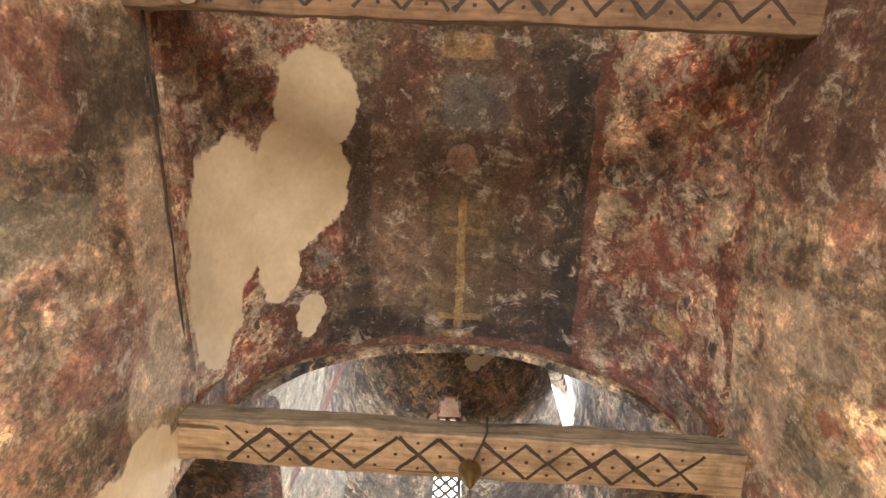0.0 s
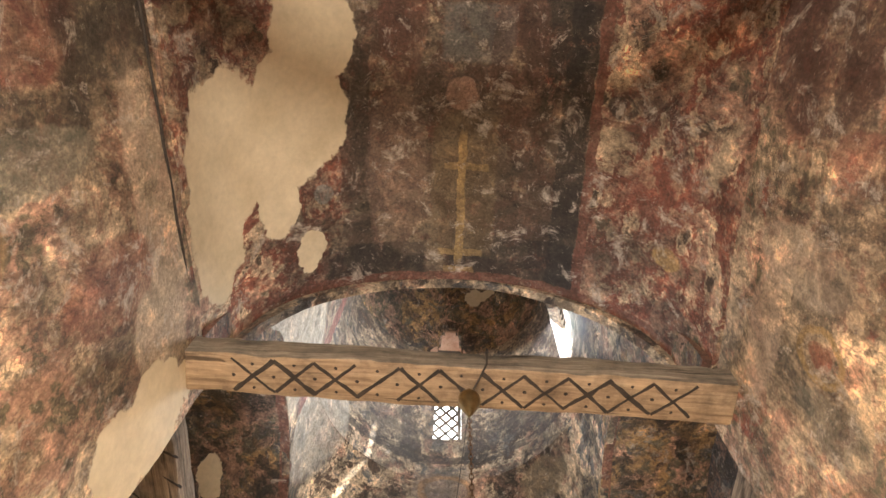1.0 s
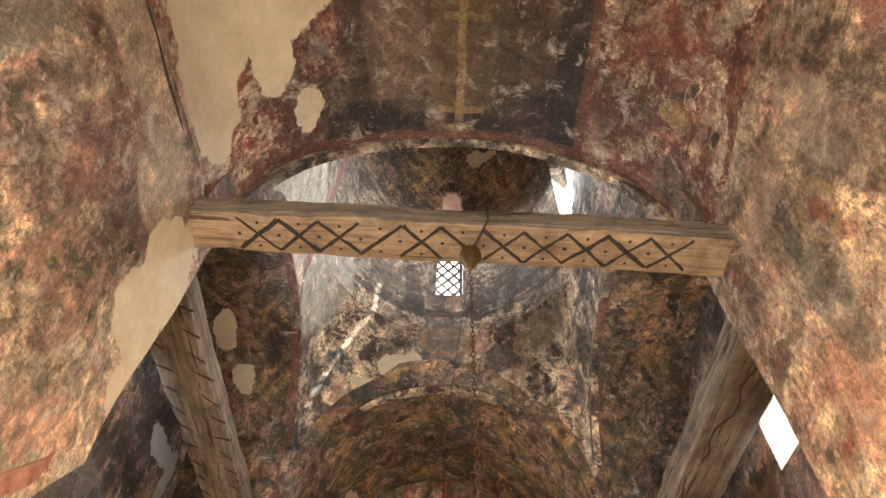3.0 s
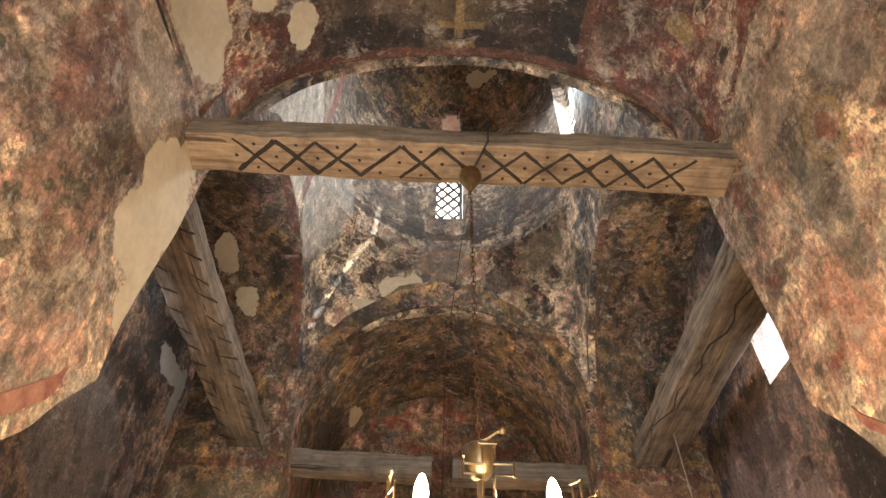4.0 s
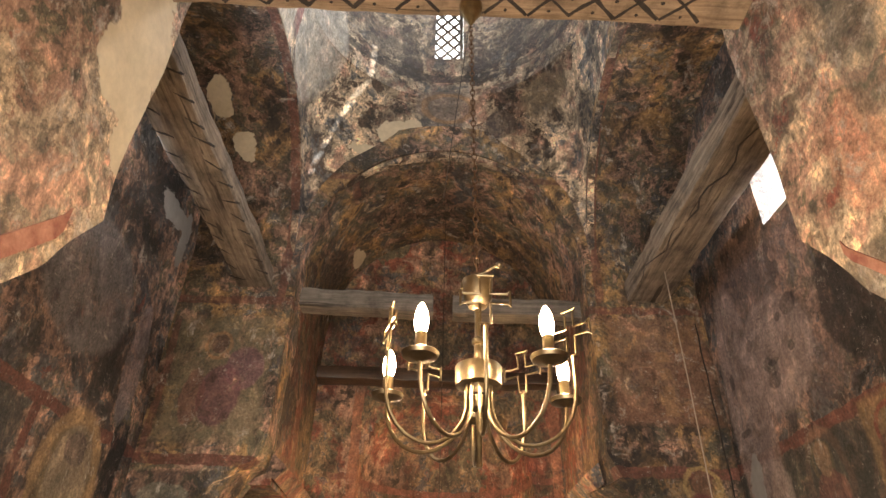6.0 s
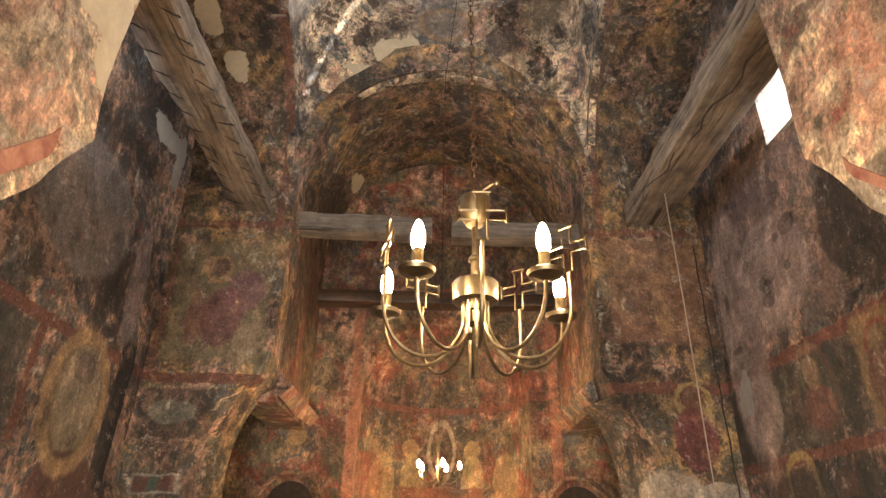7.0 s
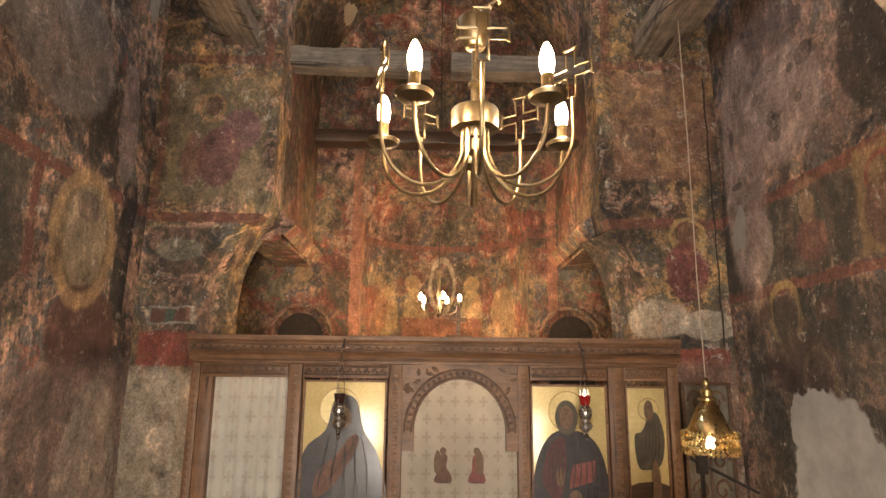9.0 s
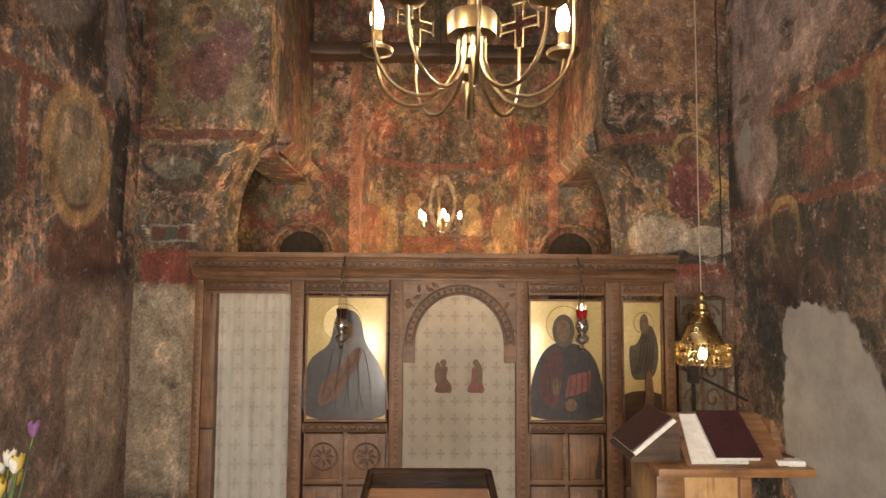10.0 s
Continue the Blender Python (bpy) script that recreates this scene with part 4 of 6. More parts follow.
timber("tie_beam", (0.1, 4.3, 3.93), (1.25, 4.48, 4.08), M_BEAM_GREY, "split grey tie beam beside its twin half", -0.02, 12, BEAM)
beam_n = timber("tie_beam", (-1.56, 1.6, 3.98), (-1.3, 4.1, 4.14), M_BEAM_Y, "long rough-hewn beam with notched edges on the north side", 0, 15, BEAM)
beam_s = timber("tie_beam", (1.43, 1.6, 3.94), (1.73, 4.1, 4.12), M_BEAM_Y, "long cracked beam along the south side", 0, 18, BEAM)
cut = random.Random(6)
for k in range(26):
    y, x = 1.8 + 0.085 * k + cut.uniform(-0.02, 0.02), (-1.33, -1.53)[k % 2]
    wide, lean = cut.uniform(0.03, 0.055), cut.uniform(0.02, 0.05)
    zb = under(beam_n, 3.98)(x, y)
    bm = bm_plate(bmesh.new(), [(x - wide, y - lean), (x - wide * 0.2, y - lean * 0.4 + 0.012), (x + wide, y + lean), (x + wide * 0.3, y + lean * 0.2 - 0.008)], 0.014, lambda a, b: (a, b, zb - 0.003), (0, 0, 1))
    part("notch", bm, M_BLACK, beam_n, "dark slanting axe cut", smooth=False)
bm = bmesh.new()
bm_tube(bm, [(1.60 + 0.03 * math.sin(k * 1.7) - 0.012 * k, 2.0 + 0.11 * k, 3.934 + 0.003 * math.sin(k)) for k in range(17)], [0.002 + 0.004 * math.sin(math.pi * k / 16) for k in range(17)], 5)
part("crack", bm, M_BLACK, beam_s, "long dark drying crack")
timber("lintel_beam", (-1.12, 5.3, 3.74), (1.1, 5.49, 3.86), M_DARK_WOOD, "dark wooden lintel deep in the sanctuary", 0, 21)

# the cable along the springing of the west vault
cable = mesh_ob("wall_cable", bm_tube(bmesh.new(), [(-1.238 + 0.0022 * k + 0.002 * math.sin(k * 2.3), -0.9 + 0.11 * k, 4.07 + 0.004 * k) for k in range(23)], 0.0065, 6), M_BLACK)
tagged(cable, "thin black electric cable along the vault's foot", "cable")


# ---- chandeliers ----
def cross_loop(s):
    """Outline of a cross with flared ends, s tall."""
    w, f, a = 0.1 * s, 0.17 * s, 0.42 * s
    h = 0.58 * s
    return [(-w, -h * 0.9), (w, -h * 0.9), (w, -w), (a, -w), (a * 1.12, -f), (a * 1.12, f), (a, w), (w, w), (w, 0.4 * s), (f, 0.5 * s), (-f, 0.5 * s), (-w, 0.4 * s), (-w, w), (-a, w), (-a * 1.12, f), (-a * 1.12, -f), (-a, -w), (-w, -w), (-w, -h * 0.9)]


def arm_path(reach, tip):
    pts = [(0.032, 0.005)]
    for k in range(13):
        a = math.pi * k / 12
        pts.append((reach * (0.56 - 0.44 * math.cos(a)), -0.06 - 0.135 * math.sin(a)))
    pts[1] = (reach * 0.12 + 0.003, -0.06)
    pts += [(reach, tip * 0.5 - 0.02), (reach, tip)]
    return pts


def chandelier():
    ch = thing("chandelier", (0.095, 1.56, 2.315), "brass chandelier with five lit candle bulbs and open crosses", "chandelier")
    part("hub", bm_lathe(bmesh.new(), ((0.03, -0.055), (0.034, -0.03), (0.062, -0.028), (0.064, 0.022), (0.06, 0.028), (0.03, 0.036), (0.012, 0.045)), 28), M_BRASS, ch)
    part("stem", bm_lathe(bmesh.new(), ((0.006, -0.24), (0.009, -0.235), (0.006, -0.22), (0.009, -0.1), (0.024, -0.09), (0.024, -0.06), (0.011, -0.05), (0.011, 0.09), (0.018, 0.095), (0.018, 0.105), (0.009, 0.115), (0.009, 0.2)), 16), M_BRASS, ch)
    part("canopy", bm_lathe(bmesh.new(), ((0.008, 0.205), (0.026, 0.21), (0.041, 0.235), (0.046, 0.295), (0.044, 0.297), (0.038, 0.24), (0.005, 0.225)), 24), M_BRASS, ch, "polished brass cup over the stem")
    hook = [(-0.044, 0, 0.27), (-0.045, 0, 0.29), (-0.035, 0, 0.305), (-0.01, 0, 0.318), (0.02, 0, 0.328), (0.045, -0.004, 0.345), (0.062, -0.006, 0.352)]
    part("hook", bm_tube(bmesh.new(), hook, 0.006, 8), M_BRASS, ch)
    bm = bmesh.new()
    bmesh.ops.create_uvsphere(bm, u_segments=12, v_segments=8, radius=0.011, matrix=Matrix.Translation((0.066, -0.006, 0.352)))
    part("knob", bm, M_BRASS, ch)
    R = 0.262
    for k in range(5):
        a = -math.pi / 2 + radians(36 + 72 * k)
        spin = Matrix.Rotation(a, 4, "Z")
        arm = part("arm", bm_tube(bmesh.new(), [spin @ Vector((r, 0, z)) for r, z in arm_path(R, -0.04)], 0.0056, 8), M_BRASS, ch)
        tip = spin @ Vector((R, 0, 0))
        part("drip_pan", bm_lathe(bmesh.new(), ((0.006, -0.052), (0.014, -0.048), (0.042, -0.04), (0.046, -0.03), (0.044, -0.028), (0.03, -0.034), (0.016, -0.03)), 22, tip), M_BRASS, arm)
        part("candle_sleeve", bm_lathe(bmesh.new(), ((0.0145, -0.034), (0.0145, 0.022), (0.013, 0.024)), 14, tip), M_OLD_BRASS, arm)
        part("bulb", bm_lathe(bmesh.new(), ((0.012, 0.022), (0.0165, 0.04), (0.0178, 0.055), (0.0155, 0.075), (0.009, 0.095), (0.003, 0.104)), 16, tip), M_BULB, arm, "glowing candle bulb")
    for k in range(5):
        a = -math.pi / 2 + radians(72 * k)
        spin = Matrix.Rotation(a, 4, "Z")
        arm = part("arm", bm_tube(bmesh.new(), [spin @ Vector((r, 0, z)) for r, z in arm_path(R * 0.97, 0.03)], 0.0052, 8), M_BRASS, ch)
        tw = radians(62) if k == 1 else 0.0
        loop = [spin @ Vector((R * 0.97 - x * math.sin(tw), x * math.cos(tw), 0.1 + z)) for x, z in cross_loop(0.13)]
        part("cross", bm_tube(bmesh.new(), loop, 0.0036, 6), M_BRASS, arm, "open brass cross")
    # chain to the beam
    bm = bmesh.new()
    z, k = 0.315, 0
    while z < 1.53:
        seg = [(0.008 * math.cos(t), 0.0, 0.017 * math.sin(t) + z) for t in lin(0, 2 * math.pi, 11)]
        seg = [(p[1], p[0], p[2]) if k % 2 else p for p in seg]
        seg = [(x - 0.012 * (z - 0.3), y, w) for x, y, w in seg]
        bm_tube(bm, seg, 0.0024, 5)
        z += 0.0265
        k += 1
    part("chain", bm, M_CHAIN, ch, "thin brown link chain")
    part("ceiling_cone", bm_lathe(bmesh.new(), ((0.006, 1.475), (0.014, 1.49), (0.046, 1.56), (0.05, 1.585), (0.046, 1.6), (0.012, 1.61), (0.008, 1.66)), 20, (-0.016, -0.03, 0)), M_OLD_BRASS, ch, "small brass cone under the beam")
    bm = bmesh.new()
    strap = [(-0.016, -0.03, 1.6), (0.03, -0.12, 1.635), (0.055, -0.155, 1.68), (0.06, -0.155, 1.8), (0.06, 0.0, 1.815), (0.03, 0.09, 1.79), (0.0, 0.095, 1.66), (-0.016, -0.03, 1.62)]
    bm_tube(bm, strap, 0.005, 6)
    part("strap", bm, M_BLACK, ch, "dark cord round the beam")
    bm_ = bm_tube(bmesh.new(), [(-0.02 - 0.016 * k / 2, -0.02 - 0.003 * k, 1.5 - 0.085 * k) for k in range(12)], 0.0016, 5)
    part("wire", bm_, M_BLACK, ch)
    return ch


M_CHAIN = brass_of("rusty_chain", (0.22, 0.13, 0.075), 0.5)
chandelier()


def small_chandelier():
    ch = thing("small_chandelier", (0.03, 5.0, 2.2), "small brass chandelier glowing in front of the apse", "chandelier")
    part("stem", bm_lathe(bmesh.new(), ((0.004, -0.09), (0.018, -0.07), (0.008, -0.05), (0.02, -0.01), (0.008, 0.03), (0.022, 0.1), (0.01, 0.13), (0.016, 0.2), (0.012, 0.26), (0.004, 0.3)), 14), M_BRASS, ch)
    part("cord", bm_tube(bmesh.new(), [(0, 0, 0.29), (0.003, 0, 1.5), (0, 0, 3.2)], 0.003, 6), M_BLACK, ch)
    for k in range(5):
        spin = Matrix.Rotation(radians(-150 + 72 * k), 4, "Z")
        arm = part("arm", bm_tube(bmesh.new(), [spin @ Vector(p) for p in ((0.01, 0, -0.02), (0.05, 0, -0.06), (0.1, 0, -0.065), (0.145, 0, -0.04), (0.17, 0, 0.0), (0.17, 0, 0.03))], 0.006, 6), M_BRASS, ch)
        part("drip_pan", bm_lathe(bmesh.new(), ((0.006, 0.025), (0.028, 0.035), (0.03, 0.042), (0.012, 0.04)), 14, spin @ Vector((0.17, 0, 0))), M_BRASS, arm)
        part("bulb", bm_lathe(bmesh.new(), ((0.008, 0.042), (0.014, 0.06), (0.013, 0.08), (0.003, 0.1)), 12, spin @ Vector((0.17, 0, 0))), M_BULB_SMALL, arm, "glowing small bulb")
    return ch


small_chandelier()


# ---- the altar screen ----
def carved_strip(name, x0, x1, z0, z1, y, parent, pitch=0.05, seed=1):
    """A frieze of small raised leaves between two beads."""
    rng = random.Random(seed)
    bm = bmesh.new()
    zm, hh = (z0 + z1) / 2, (z1 - z0) / 2
    n = max(1, int((x1 - x0) / pitch))
    for k in range(n):
        x = x0 + (k + 0.5) * (x1 - x0) / n
        w = (x1 - x0) / n * 0.46
        for dx, dz, s in ((0, 0.25, 1.0), (-w * 0.6, -0.35, 0.7), (w * 0.6, -0.35, 0.7)):
            m = Matrix.Translation((x + dx, y, zm + dz * hh)) @ Matrix.Rotation(rng.uniform(-0.5, 0.5) + dx * 18, 4, "Y") @ Matrix.Diagonal((w * 0.62 * s, 0.009, hh * 0.5 * s, 1))
            bmesh.ops.create_icosphere(bm, subdivisions=1, radius=1, matrix=m)
    bm_tube(bm, [(x0, y, z1), (x1, y, z1)], 0.006, 6)
    bm_tube(bm, [(x0, y, z0), (x1, y, z0)], 0.006, 6)
    return part(name, bm, M_CARVED_DARK, parent, "carved leaf frieze")


def sunk_panel(x0, x1, z0, z1, y, parent, rosette=True):
    p = box_part("panel", (x0, y, z0), (x1, y + 0.03, z1), M_CARVED_Z, parent, 0.003)
    bm = bmesh.new()
    t = 0.016
    for lo, hi in (((x0, y - 0.014, z0), (x0 + t, y, z1)), ((x1 - t, y - 0.014, z0), (x1, y, z1)), ((x0 + t, y - 0.014, z0), (x1 - t, y, z0 + t)), ((x0 + t, y - 0.014, z1 - t), (x1 - t, y, z1))):
        bm_box(bm, lo, hi, 0.004)
    part("moulding", bm, M_CARVED, p)
    if rosette:
        bm = bmesh.new()
        xc, zc, r = (x0 + x1) / 2, (z0 + z1) / 2, min(x1 - x0, z1 - z0) * 0.34
        bm_tube(bm, [(xc + r * math.cos(a), y - 0.003, zc + r * math.sin(a)) for a in lin(0, 2 * math.pi, 25)], 0.008, 6)
        part("rosette", bm, M_CARVED_DARK, p)
        for k in range(8):
            a = math.pi / 4 * k
            bm = bmesh.new()
            m = Matrix.Translation((xc + 0.5 * r * math.cos(a), y, zc + 0.5 * r * math.sin(a))) @ Matrix.Rotation(-a, 4, "Y") @ Matrix.Diagonal((0.36 * r, 0.01, 0.14 * r, 1))
            bmesh.ops.create_icosphere(bm, subdivisions=1, radius=1, matrix=m)
            part("petal", bm, M_CARVED_DARK, p)
    return p


def iconostasis():
    y = YE - 0.1
    ic = thing("iconostasis", (0, 0, 0), "carved walnut altar screen with icons and curtained doors", "altar screen")
    part("cornice", bm_plate(bmesh.new(), [(-0.02, 1.735), (-0.03, 1.76), (-0.055, 1.785), (-0.06, 1.81), (-0.06, 1.84), (-0.075, 1.858), (-0.08, 1.885), (0.12, 1.885), (0.12, 1.735)], 3.1, lambda a, z: (-1.545, y + a, z), (1, 0, 0)), M_CARVED, ic, smooth=False)
    carved_strip("cornice_carving", -1.53, 1.54, 1.79, 1.83, y - 0.062, ic, 0.052, 2)
    box_part("architrave", (-1.53, y - 0.012, 1.712), (1.545, y + 0.1, 1.734), M_CARVED, ic)
    for x0, x1 in ((-1.53, -1.475), (-0.92, -0.835), (-0.285, -0.2), (0.525, 0.6), (1.1, 1.2), (1.48, 1.545)):
        post = box_part("post", (x0, y - 0.008, 0.0), (x1, y + 0.09, 1.711), M_CARVED_Z, ic, 0.006)
        bead = bpy.data.meshes.new("bead")
        bm = bmesh.new()
        bmesh.ops.create_icosphere(bm, subdivisions=1, radius=1, matrix=Matrix.Diagonal(((x1 - x0) * 0.24, 0.006, 0.019, 1)))
        bm.to_mesh(bead)
        bm.free()
        bead.materials.append(M_CARVED)
        for k in range(34):
            ob = new("bead", bead)
            ob.parent = post
            ob.location = ((x0 + x1) / 2, y - 0.009, 0.06 + 0.048 * k)
    for x0, x1, sd in ((-1.47, -0.925, 3), (-0.83, -0.29, 4), (0.605, 1.095, 5), (1.205, 1.475, 6)):
        box_part("frieze_board", (x0, y, 1.625), (x1, y + 0.05, 1.711), M_CARVED, ic, 0.003)
        carved_strip("frieze_carving", x0 + 0.01, x1 - 0.01, 1.645, 1.695, y - 0.002, ic, 0.05, sd)
    for z0, z1 in ((0.0, 0.77), (0.775, 1.7)):
        box_part("stile", (-1.474, y + 0.002, z0), (-1.395, y + 0.06, z1), M_CARVED_Z, ic, 0.005)
    # lower rail and panels under the icons
    for x0, x1, n in ((-0.83, -0.29, 2), (0.605, 1.095, 2), (1.205, 1.475, 1)):
        box_part("rail", (x0, y - 0.01, 0.755), (x1, y + 0.06, 0.81), M_CARVED, ic, 0.005)
        carved_strip("rail_carving", x0 + 0.01, x1 - 0.01, 0.765, 0.8, y - 0.014, ic, 0.05, 9)
        w = (x1 - x0) / n
        for k in range(n):
            for z0, z1 in ((0.45, 0.745), (0.1, 0.42)):
                sunk_panel(x0 + w * k + 0.012, x0 + w * (k + 1) - 0.012, z0, z1, y + 0.012, ic, x0 < 0)
        box_part("plinth", (x0, y - 0.005, 0.0), (x1, y + 0.06, 0.09), M_CARVED, ic)
        box_part("backboard", (x0, y + 0.045, 0.09), (x1, y + 0.07, 0.755), M_CARVED, ic)
    # the royal door's arch
    bm = bmesh.new()
    edge = [(-0.125, 1.19), (-0.125, 1.3)] + [(0.1625 + 0.2875 * math.cos(a), 1.3 + 0.322 * math.sin(a)) for a in lin(math.pi, 0, 27)] + [(0.45, 1.3), (0.45, 1.19)]
    rim = [(-0.2, 1.19), (-0.2, 1.3)] + [(max(-0.2, min(0.525, 0.1625 + 0.55 * math.cos(a))), 1.3 + min(0.411, 0.8 * math.sin(a))) for a in lin(math.pi, 0, 27)] + [(0.525, 1.3), (0.525, 1.19)]
    for k in range(len(edge) - 1):
        quad = [edge[k], edge[k + 1], rim[k + 1], rim[k]]
        bm_plate(bm, quad, 0.05, lambda x, z: (x, y, z), (0, 1, 0))
    bmesh.ops.remove_doubles(bm, verts=bm.verts[:], dist=0.0005)
    inner = [f for f in bm.faces if abs(f.normal.y) < 0.5 and all(len(e.link_faces) > 2 for e in f.edges if abs(e.verts[0].co.y - e.verts[1].co.y) < 0.001)]
    bmesh.ops.delete(bm, geom=inner, context="FACES_ONLY")
    arch = part("arch_board", bm, M_CARVED, ic, "carved arch over the middle door", smooth=False)
    bm = bmesh.new()
    c, rx = 0.1625, 0.2875
    for d, r in ((0.012, 0.009), (0.06, 0.008)):
        bm_tube(bm, [(c + (rx + d) * math.cos(a), y - 0.004, 1.3 + (rx * 1.12 + d) * math.sin(a)) for a in lin(0, math.pi, 30)], r, 6)
    for k in range(26):
        a = math.pi * (k + 0.5) / 26
        m = Matrix.Translation((c + (rx + 0.036) * math.cos(a), y - 0.002, 1.3 + (rx * 1.12 + 0.036) * math.sin(a))) @ Matrix.Rotation(-a, 4, "Y") @ Matrix.Diagonal((0.018, 0.009, 0.012, 1))
        bmesh.ops.create_icosphere(bm, subdivisions=1, radius=1, matrix=m)
    rng = random.Random(8)
    for sgn in (-1, 1):
        for k in range(26):
            px, pz = rng.uniform(0.1, 0.35), rng.uniform(1.42, 1.69)
            if math.hypot(px / (rx + 0.07), (pz - 1.3) / (rx * 1.12 + 0.07)) > 1.05:
                m = Matrix.Translation((c + sgn * px, y - 0.001, pz)) @ Matrix.Rotation(rng.uniform(0, 3), 4, "Y") @ Matrix.Diagonal((0.03, 0.009, 0.012, 1))
                bmesh.ops.create_icosphere(bm, subdivisions=1, radius=1, matrix=m)
    part("arch_carving", bm, M_CARVED_DARK, arch)
    # small cross on the cornice
    bm = bmesh.new()
    bm_box(bm, (0.07, y, 1.885), (0.23, y + 0.05, 1.9), 0.004)
    bm_box(bm, (0.138, y + 0.015, 1.9), (0.162, y + 0.035, 2.09), 0.004)
    bm_box(bm, (0.09, y + 0.016, 1.99), (0.21, y + 0.034, 2.014), 0.004)
    part("top_cross", bm, M_CARVED_DARK, ic, "small wooden cross on the cornice")
    return ic


M_CARVED_DARK = old_wood("carved_dark_walnut", (0.06, 0.03, 0.016), (0.13, 0.07, 0.037), (0.2, 0.11, 0.06), "X", 0.5, 0.3)
iconostasis()


def cloth_of(name, base, motif, px, pz):
    """Woven cloth with small crosses set in rows."""
    m, nt, bsdf = nodes_of(name)
    v = coords(nt, (1 / px, 1, 1 / pz))
    fr = nt.nodes.new("ShaderNodeVectorMath")
    fr.operation = "FRACTION"
    nt.links.new(v, fr.inputs[0])
    masks = []
    for rx, rz in ((0.07, 0.3), (0.3, 0.07)):
        masks.append(shape_mask(nt, fr.outputs[0], "box", (0.5, 0.5, 0.5), (rx, 50, rz), 0.04))
    cross = mix_of(nt, 1.0, masks[0], masks[1], "LIGHTEN")
    ring = shape_mask(nt, fr.outputs[0], "ring", (0.5, 0.5, 0.5), (0.28, 50, 0.28), 0.04)
    cross = mix_of(nt, 0.25, cross, ring, "LIGHTEN")
    fade = noise_of(nt, coords(nt), 5, 4)
    col = mix_of(nt, scaled(nt, cross, 0.4), base, motif)
    col = mix_of(nt, 0.6, col, ramp_of(nt, fade, ((0.3, (0.78, 0.77, 0.75)), (0.7, (1.05, 1.05, 1.04)))), "MULTIPLY")
    weave = noise_of(nt, coords(nt), 220, 2)
    col = mix_of(nt, 0.35, col, ramp_of(nt, weave, ((0.3, (0.75, 0.75, 0.75)), (0.7, (1.15, 1.15, 1.15)))), "MULTIPLY")
    nt.links.new(col, bsdf.inputs["Base Color"])
    bsdf.inputs["Roughness"].default_value = 0.85
    bump_of(nt, bsdf, weave, 0.2, 0.004)
    return m


M_CURTAIN = cloth_of("cream_cross_cloth", (0.8, 0.75, 0.65), (0.45, 0.33, 0.25), 0.09, 0.11)
M_CURTAIN_W = cloth_of("white_cross_cloth", (0.85, 0.83, 0.77), (0.6, 0.5, 0.42), 0.11, 0.12)


def curtain(name, x0, x1, z0, z1, y, folds, depth, material, label, waist=0.0):
    bm = bmesh.new()
    us, vs = lin(0, 1, 60), lin(0, 1, 24)
    rows = []
    for u in us:
        row = []
        for v in vs:
            x = x0 + (x1 - x0) * u - waist * (1 - v) * (1 - u)
            row.append(bm.verts.new((x, y + depth * math.sin(folds * 2 * math.pi * u + 0.6 * math.sin(3 * v)) * (1 - 0.4 * v) + 0.004 * math.sin(17 * u + 5 * v), z0 + (z1 - z0) * v)))
        rows.append(row)
    for a, b in zip(rows, rows[1:]):
        for k in range(len(vs) - 1):
            bm.faces.new((a[k], b[k], b[k + 1], a[k + 1]))
    bmesh.ops.solidify(bm, geom=bm.faces[:], thickness=0.003)
    return tagged(mesh_ob(name, bm, material), label, "curtain", "altar screen curtains")


curtain("curtain", -1.394, -0.925, 0.03, 1.64, YE - 0.045, 7, 0.012, M_CURTAIN_W, "white cloth curtain with woven crosses in the side door", 0.0)
mid_curtain = curtain("curtain", -0.2, 0.525, 0.03, 1.66, YE - 0.035, 5, 0.006, M_CURTAIN, "cream cloth curtain with woven crosses in the middle door")


def picture_shape(name, outline, y, material, parent):
    bm = bm_plate(bmesh.new(), outline, 0.004, lambda x, z: (x, y, z), (0, 1, 0))
    return part(name, bm, material, parent, smooth=False)


M_GOLD = rough_paint("gold_leaf_ground", (0.52, 0.37, 0.13), (0.68, 0.52, 0.24), 6, 0.35, 0.1, 0.55)
M_ROBE = rough_paint("dark_blue_paint", (0.018, 0.02, 0.03), (0.04, 0.04, 0.055), 10, 0.25, 0.1)
M_ROBE_BROWN = rough_paint("olive_brown_paint", (0.05, 0.04, 0.028), (0.11, 0.09, 0.06), 12, 0.6, 0.1)
M_SKIN = rough_paint("umber_paint", (0.1, 0.055, 0.03), (0.2, 0.12, 0.07), 20, 0.6, 0.1)
M_MAROON = rough_paint("maroon_paint", (0.045, 0.018, 0.018), (0.13, 0.045, 0.04), 24, 0.6, 0.1)
M_CREAM_PAINT = rough_paint("cream_paint", (0.45, 0.3, 0.15), (0.55, 0.4, 0.22), 10, 0.4, 0.1)


def smooth_outline(pts, n=4):
    """A closed outline rounded through its corners."""
    out, m = [], len(pts)
    for i in range(m):
        p0, p1, p2, p3 = (Vector(pts[(i + k - 1) % m]) for k in range(4))
        for k in range(n):
            t = k / n
            out.append(tuple(0.5 * ((2 * p1) + (p2 - p0) * t + (2 * p0 - 5 * p1 + 4 * p2 - p3) * t * t + (3 * p1 - p0 - 3 * p2 + p3) * t * t * t)))
    return out


